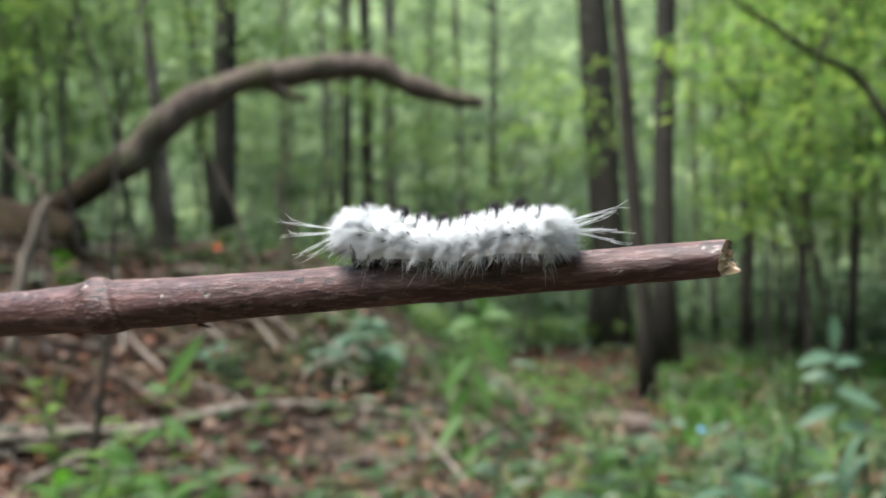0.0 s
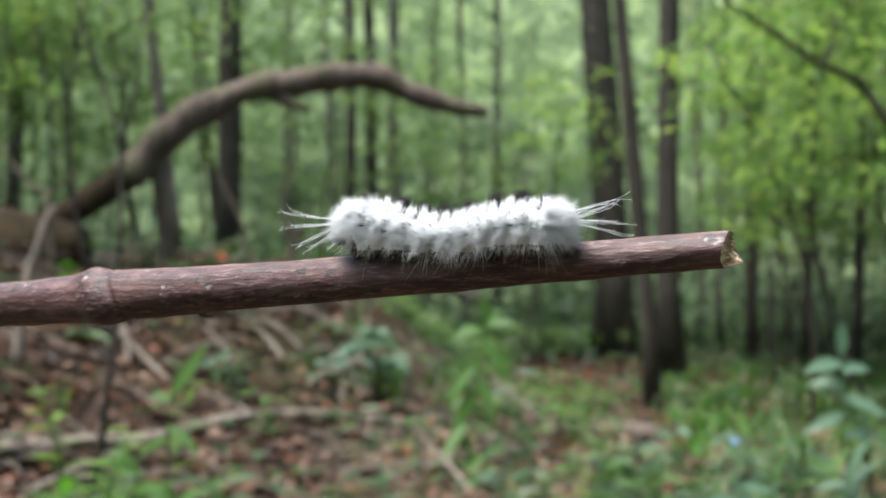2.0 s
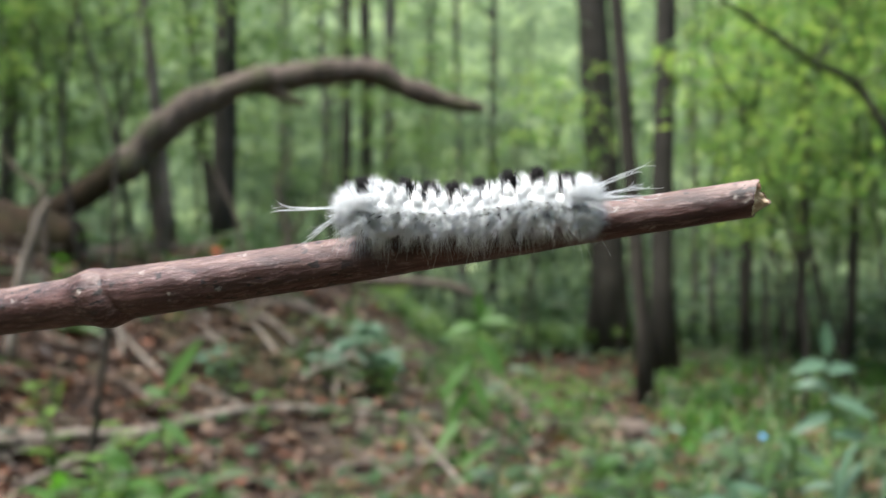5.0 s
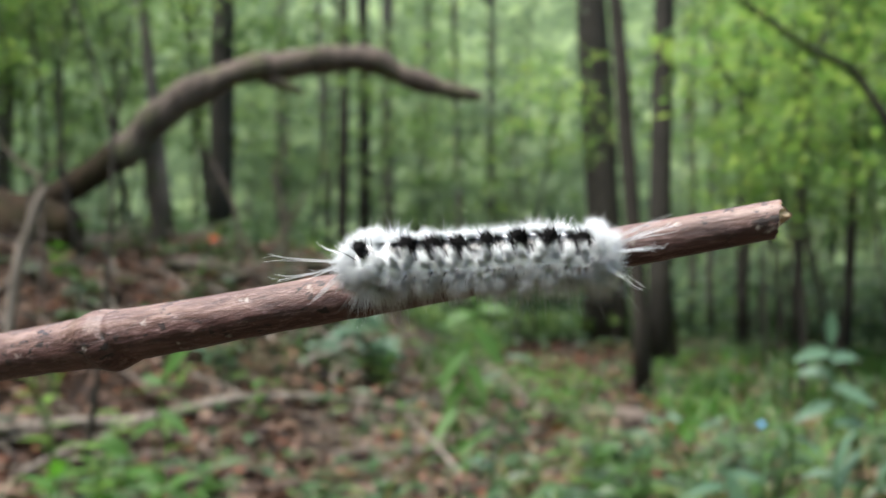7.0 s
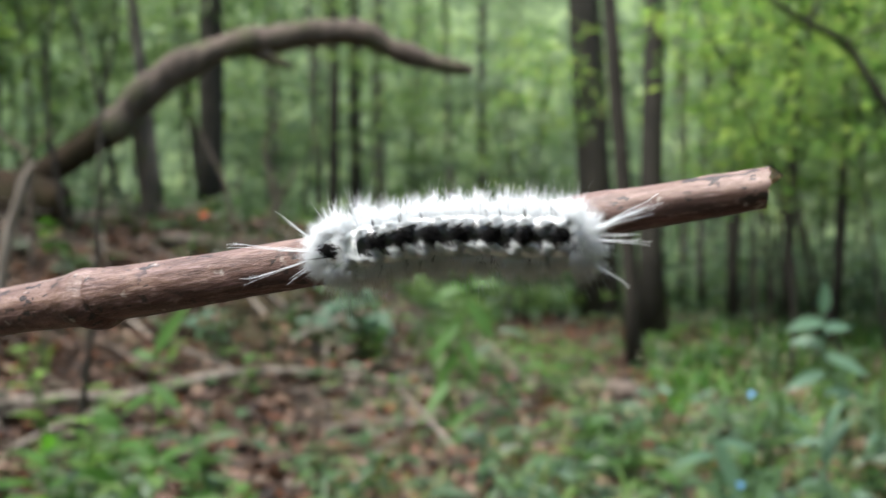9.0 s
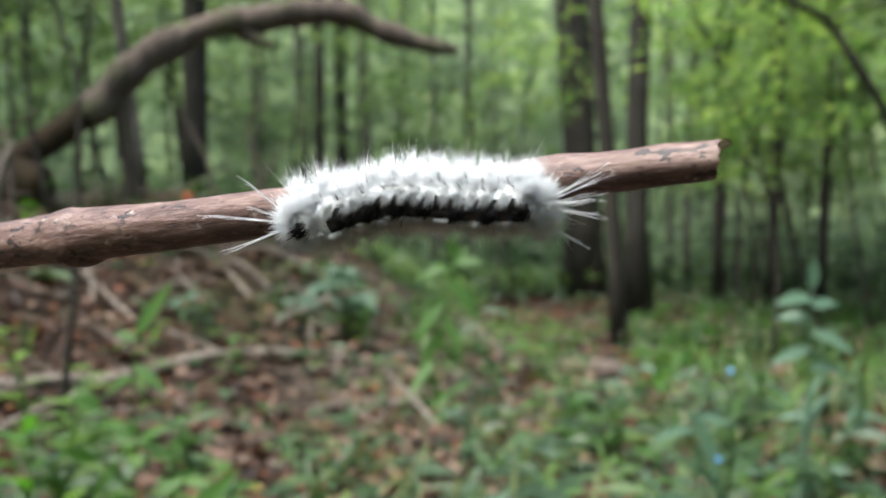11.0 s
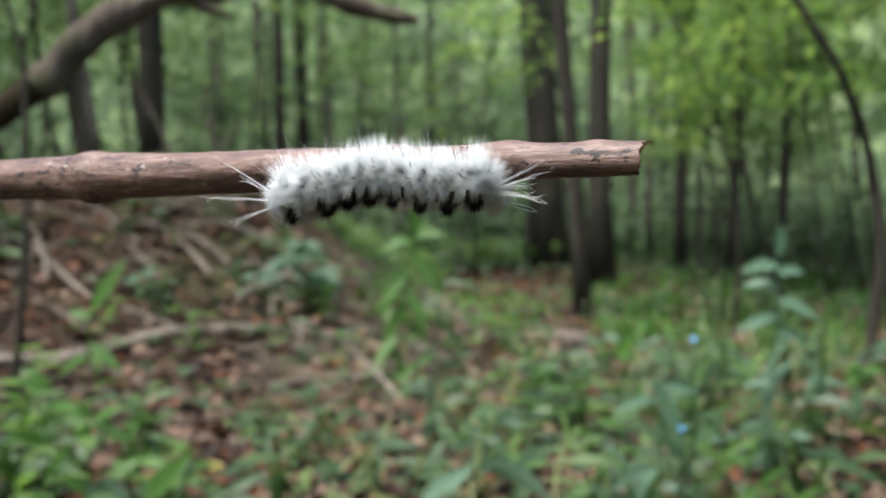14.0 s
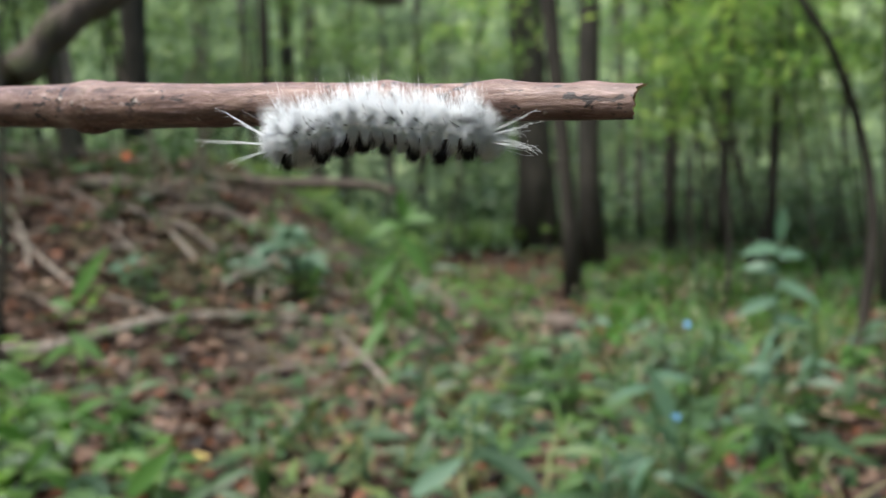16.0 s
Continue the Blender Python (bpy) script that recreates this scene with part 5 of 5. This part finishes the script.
                    hair(coat, root, w, ln, 0.000024, -out * r.uniform(-0.04, 0.14) + Vector((r.gauss(0, 0.09), 0, 0)) + ac * r.gauss(0, 0.09), r)
    for x, sgn in ((x0 + 0.0006, -1), (x1 - 0.0006, 1)):
        c, out, ac, rb = frame_at(x)
        for k in range(3800):
            a = r.uniform(-2.7, 2.7)
            ow = out * math.cos(a) + ac * math.sin(a)
            q = rb * math.sqrt(r.random())
            w = ow * r.uniform(0.1, 1.0) + Vector((sgn * r.uniform(0.25, 1.2), 0, 0))
            hair(coat, c + ow * q + Vector((-sgn * r.uniform(0, 0.0022), 0, 0)), w, r.uniform(0.0016, 0.0040), 0.000027, out * r.gauss(-0.04, 0.06) + ac * r.gauss(0, 0.06), r)
    tagged(part("hair_coat", coat, WHITE_HAIR, t, "long fine white hair in fans"), kind="stuff")

    # the combed white brushes on both sides of the back, like two rows of fingers
    for first, deg, inward, long, count in ((0.0570, 59, -0.40, 0.0036, 140), (0.0566, 72, -0.26, 0.0031, 120)):
        x = first
        while x < 0.0856:
            for s in (-1, 1):
                xx = x + r.uniform(-0.0003, 0.0003)
                b = Buf()
                lean_x, tall, lean_s = r.gauss(0, 0.12), r.uniform(0.86, 1.06), r.gauss(inward, 0.08)
                e, way = endness(xx)
                for k in range(count):
                    u, q = r.gauss(0, 1), r.gauss(0, 1)
                    root, ow, out, ac = root_at(xx + 0.00027 * u, deg + 6 * q, s, 0.92)
                    w = out + ac * s * lean_s + Vector((lean_x + 0.035 * u + r.gauss(0, 0.05), 0, 0)) + ac * r.gauss(0, 0.06) + way * e * 0.5
                    ln = tall * long * r.uniform(0.66, 1.04)
                    hair(b, root, w, ln, 0.00003, Vector((r.gauss(0, 0.04), 0, 0)) + ac * r.gauss(0, 0.03), r)
                tagged(part("white_brush", b, WHITE_HAIR, t, "tidy white brush of hairs beside the black tufts"), kind="stuff")
            x += 0.0020

    # both ends of the back are all white fluff
    fluff = Buf()
    for xa, xb in ((x0 + 0.0008, 0.0568), (0.0852, x1 - 0.0008)):
        for k in range(1500):
            x, s = r.uniform(xa, xb), r.choice((-1, 1))
            if abs(x - TUFTS[0][0]) < 0.0015 or abs(x - TUFTS[-1][0]) < 0.0015:
                deg = r.uniform(42, 78)
            else:
                deg = r.uniform(0, 75)
            root, ow, out, ac = root_at(x, deg, s)
            e, way = endness(x)
            w = ow + out * 0.3 + way * e * r.uniform(0.0, 0.9) + Vector((r.gauss(0, 0.2), 0, 0)) + ac * r.gauss(0, 0.15)
            hair(fluff, root, w, r.uniform(0.0018, 0.0034), 0.000027, Vector((r.gauss(0, 0.06), 0, 0)) + ac * r.gauss(0, 0.05), r)
    tagged(part("end_fluff", fluff, WHITE_HAIR, t, "fluffy white hair at both ends"), kind="stuff")

    # black warts with stiff bristles: rows of dots in the coat
    dark = Buf()
    for row, (deg, reach) in enumerate(((70, 0.0014), (84, 0.0018), (98, 0.0020))):
        for s in (-1, 1):
            x = 0.0562 + 0.0009 * (row % 2)
            while x < 0.0845:
                if r.random() < 0.86:
                    at, d0 = x + r.gauss(0, 0.0005), deg + r.gauss(0, 6)
                    tall = reach * r.uniform(0.8, 1.15)
                    lean = Vector((r.gauss(0, 0.14), 0, 0))
                    for k in range(5):
                        root, ow, out, ac = root_at(at + r.gauss(0, 0.00012), d0 + r.gauss(0, 1.2), s)
                        hair(dark, root, ow + lean - out * 0.10 + Vector((r.gauss(0, 0.05), 0, 0)) + ac * r.gauss(0, 0.05), tall * r.uniform(0.8, 1.1), 0.00005, Vector((0, 0, 0)), r)
                x += 0.00185
    tagged(part("dark_bristles", dark, BLACK_HAIR, t, "short black bristles between the white tufts"), kind="stuff")

    # black tufts of the back, and the dark line that joins them
    for i, (x, top) in enumerate(TUFTS):
        c, out, ac, rb = frame_at(x)
        b = Buf()
        fat = 0.00036 if i == 0 else 0.00039
        for k in range(230):
            w = out + Vector((r.gauss(0, 0.12), 0, 0)) + ac * r.gauss(0, 0.10)
            root = c + out * rb * 0.9 + Vector((r.gauss(0, fat), 0, 0)) + ac * r.gauss(0, fat)
            hair(b, root, w, r.uniform(0.0017, 0.0033), 0.00008, -Vector((r.gauss(0, 0.1), 0, 0)), r)
        tagged(part("back_tuft", b, BLACK_HAIR, trunk, "short black tuft on the back"), kind="stuff")
    line = Buf()
    for k in range(600):
        x = r.uniform(0.0580, 0.0850)
        c, out, ac, rb = frame_at(x)
        hair(line, c + out * rb * 0.93 + ac * r.gauss(0, 0.00022), out + ac * r.gauss(0, 0.3) + Vector((r.gauss(0, 0.4), 0, 0)), r.uniform(0.0003, 0.0006), 0.00006, Vector((0, 0, 0)), r)
    tagged(part("back_line", line, BLACK_HAIR, t, "dark line of short bristles along the back"), kind="stuff")

    # long white pencils at both ends: end, across, up, length, curl of the tip
    xa, xb = x0 + 0.001, x1 - 0.001
    pencils = ((xa, -1, 0.18, 0.10, 0.0142, 0.10), (xa, -1, -0.2, 0.02, 0.0152, 0.04), (xa, -1, 0.26, -0.40, 0.0110, -0.05), (xa, -1, -0.22, -0.36, 0.0108, -0.06), (xa, -1, -0.75, -0.35, 0.0112, 0.02),
               (xb, 1, 0.2, 0.05, 0.0092, 0.10), (xb, 1, -0.28, 0.04, 0.0104, -0.12), (xb, 1, -0.34, -0.16, 0.0100, -0.10), (xb - 0.0012, 1, -0.08, 0.36, 0.0122, -0.14), (xb - 0.002, 1, 0.85, 0.05, 0.0092, -0.1),
               (xb - 0.001, 1, 0.05, -0.20, 0.0080, 0.08))
    for x, sgn, acr, up, ln, curl in pencils:
        c, out, ac, rb = frame_at(x)
        b = Buf()
        w0 = (Vector((sgn * 1.0, 0, 0)) + ac * acr + out * up).normalized()
        for k in range(5):
            w = (w0 + Vector((0, r.gauss(0, 0.007), r.gauss(0, 0.007)))).normalized()
            l = ln * r.uniform(0.72, 1.06)
            bow = out * (curl + r.gauss(0, 0.03)) + ac * r.gauss(0, 0.03)
            hook = (out * r.choice((-1, 1)) - w * 0.4 + ac * r.gauss(0, 0.3)) * r.uniform(0.02, 0.07)
            o = c + out * 0.001 + ac * acr * 0.001 + Vector((0, r.gauss(0, 0.0001), r.gauss(0, 0.0001)))
            us = (0, 0.25, 0.5, 0.7, 0.85, 0.95, 1.0)
            b.tube([o + (w * u + bow * u * u + hook * max(0.0, (u - 0.8) / 0.2) ** 2) * l for u in us], [0.00004 * (1 - 0.6 * u) for u in us], 4, caps=False)
        tagged(part("long_pencil", b, WHITE_HAIR, t, "long thin pencil of pale hairs"), kind="stuff")
    return t


twig = build_stem()
caterpillar = build_caterpillar()

STEM = [
    (0, pose(-0.06097, 0.16316, 0.79558, 111.02, -4.06, -23.71)),
    (0.5, pose(-0.06001, 0.15998, 0.79210, 110.83, -3.63, -23.68)),
    (1, pose(-0.06466, 0.15790, 0.79683, 113.65, -3.42, -23.65)),
    (1.5, pose(-0.06089, 0.15854, 0.79985, 113.69, -3.31, -23.40)),
    (2, pose(-0.06150, 0.15935, 0.79359, 114.48, -3.43, -23.17)),
    (2.5, pose(-0.06133, 0.15828, 0.79669, 119.64, -4.68, -22.24)),
    (3, pose(-0.06627, 0.15722, 0.79834, 122.56, -5.31, -22.05)),
    (3.5, pose(-0.06160, 0.15460, 0.79940, 128.48, -6.19, -21.14)),
    (4, pose(-0.06067, 0.15480, 0.80378, 131.27, -6.68, -20.82)),
    (6.5, pose(-0.04940, 0.14673, 0.79259, 165.65, -9.19, -21.71)),
    (7, pose(-0.05560, 0.15300, 0.79062, 168.23, -9.83, -22.18)),
    (7.5, pose(-0.04932, 0.14805, 0.78585, 175.42, -9.87, -23.26)),
    (8, pose(-0.05623, 0.15472, 0.78295, 179.19, -9.53, -23.44)),
    (8.5, pose(-0.06021, 0.15954, 0.77907, -173.84, -8.49, -24.36)),
    (9, pose(-0.05453, 0.15640, 0.78377, -166.46, -8.19, -26.22)),
    (11.5, pose(-0.03588, 0.16901, 0.78168, -142.10, -3.88, -28.95)),
    (12, pose(-0.03456, 0.17379, 0.78406, -136.63, -2.83, -30.12)),
    (12.5, pose(-0.03140, 0.18298, 0.78262, -134.06, -2.01, -30.86)),
    (13, pose(-0.02153, 0.20578, 0.78063, -133.14, -1.00, -31.62)),
    (13.5, pose(-0.02267, 0.21702, 0.77891, -131.01, -0.32, -31.73)),
    (14, pose(-0.02112, 0.23148, 0.78392, -129.36, 0.20, -31.85)),
    (14.5, pose(-0.01770, 0.24745, 0.78826, -127.61, 0.57, -32.15)),
    (15, pose(-0.01293, 0.27176, 0.79037, -124.18, 1.43, -31.60)),
    (15.5, pose(-0.01284, 0.27526, 0.79343, -121.87, 2.06, -33.07)),
    (16, pose(-0.01084, 0.28381, 0.79927, -117.09, 3.41, -34.40)),
]


def motions():
    """The twig is turned slowly about its own length in the air, and the caterpillar rides on it."""
    walk(twig, STEM)
    # it leans a little about the line of its back as the twig turns
    back = Vector((0, 0.0098, -0.0015))
    lean = ((0, -10), (4, -18), (6.5, -5), (8, -4), (9, 2), (11.5, 13), (13, 25), (16, 19))
    rows = []
    for t, m in STEM:
        e = float(np.interp(t, [q[0] for q in lean], [q[1] for q in lean]))
        rows.append((t, m @ Matrix.Translation(back) @ pose(0, 0, 0, e) @ Matrix.Translation(-back)))
    walk(caterpillar, rows)
    # the tall plant leans over and slowly stands up again
    stands = Matrix.Translation(tall_plant.location)
    leans = [(0, -5.0), (0.5, -5.5), (1, -6.4), (1.5, -5.9), (2, -4.5), (2.5, -4.5), (3, -6.0), (3.5, -6.5), (4, -6.5), (6.5, -4.6), (7.5, -4.6), (8, -5.1), (8.5, -5.3), (9, -3.9), (11.5, -1.5), (12.5, -0.6), (14, -0.8), (15, -0.2), (16, 0.4)]
    walk(tall_plant, [(t, stands @ pose(0, 0, 0, 0, a)) for t, a in leans])
    # a flower swings over and comes to rest
    at_rest = Vector(swaying_flower.location)
    sway = [(0, 0.620, 0.439), (0.5, 0.647, 0.432), (1, 0.676, 0.440), (1.5, 0.679, 0.440), (2, 0.689, 0.430), (2.5, 0.672, 0.431), (3, 0.709, 0.426), (3.5, 0.742, 0.428), (4, 0.765, 0.434), (6.5, 0.78, 0.44), (16, 0.78, 0.44)]
    walk(swaying_flower, [(t, Matrix.Translation((x, at_rest.y, at_rest.z + z - 0.44))) for t, x, z in sway])


motions()
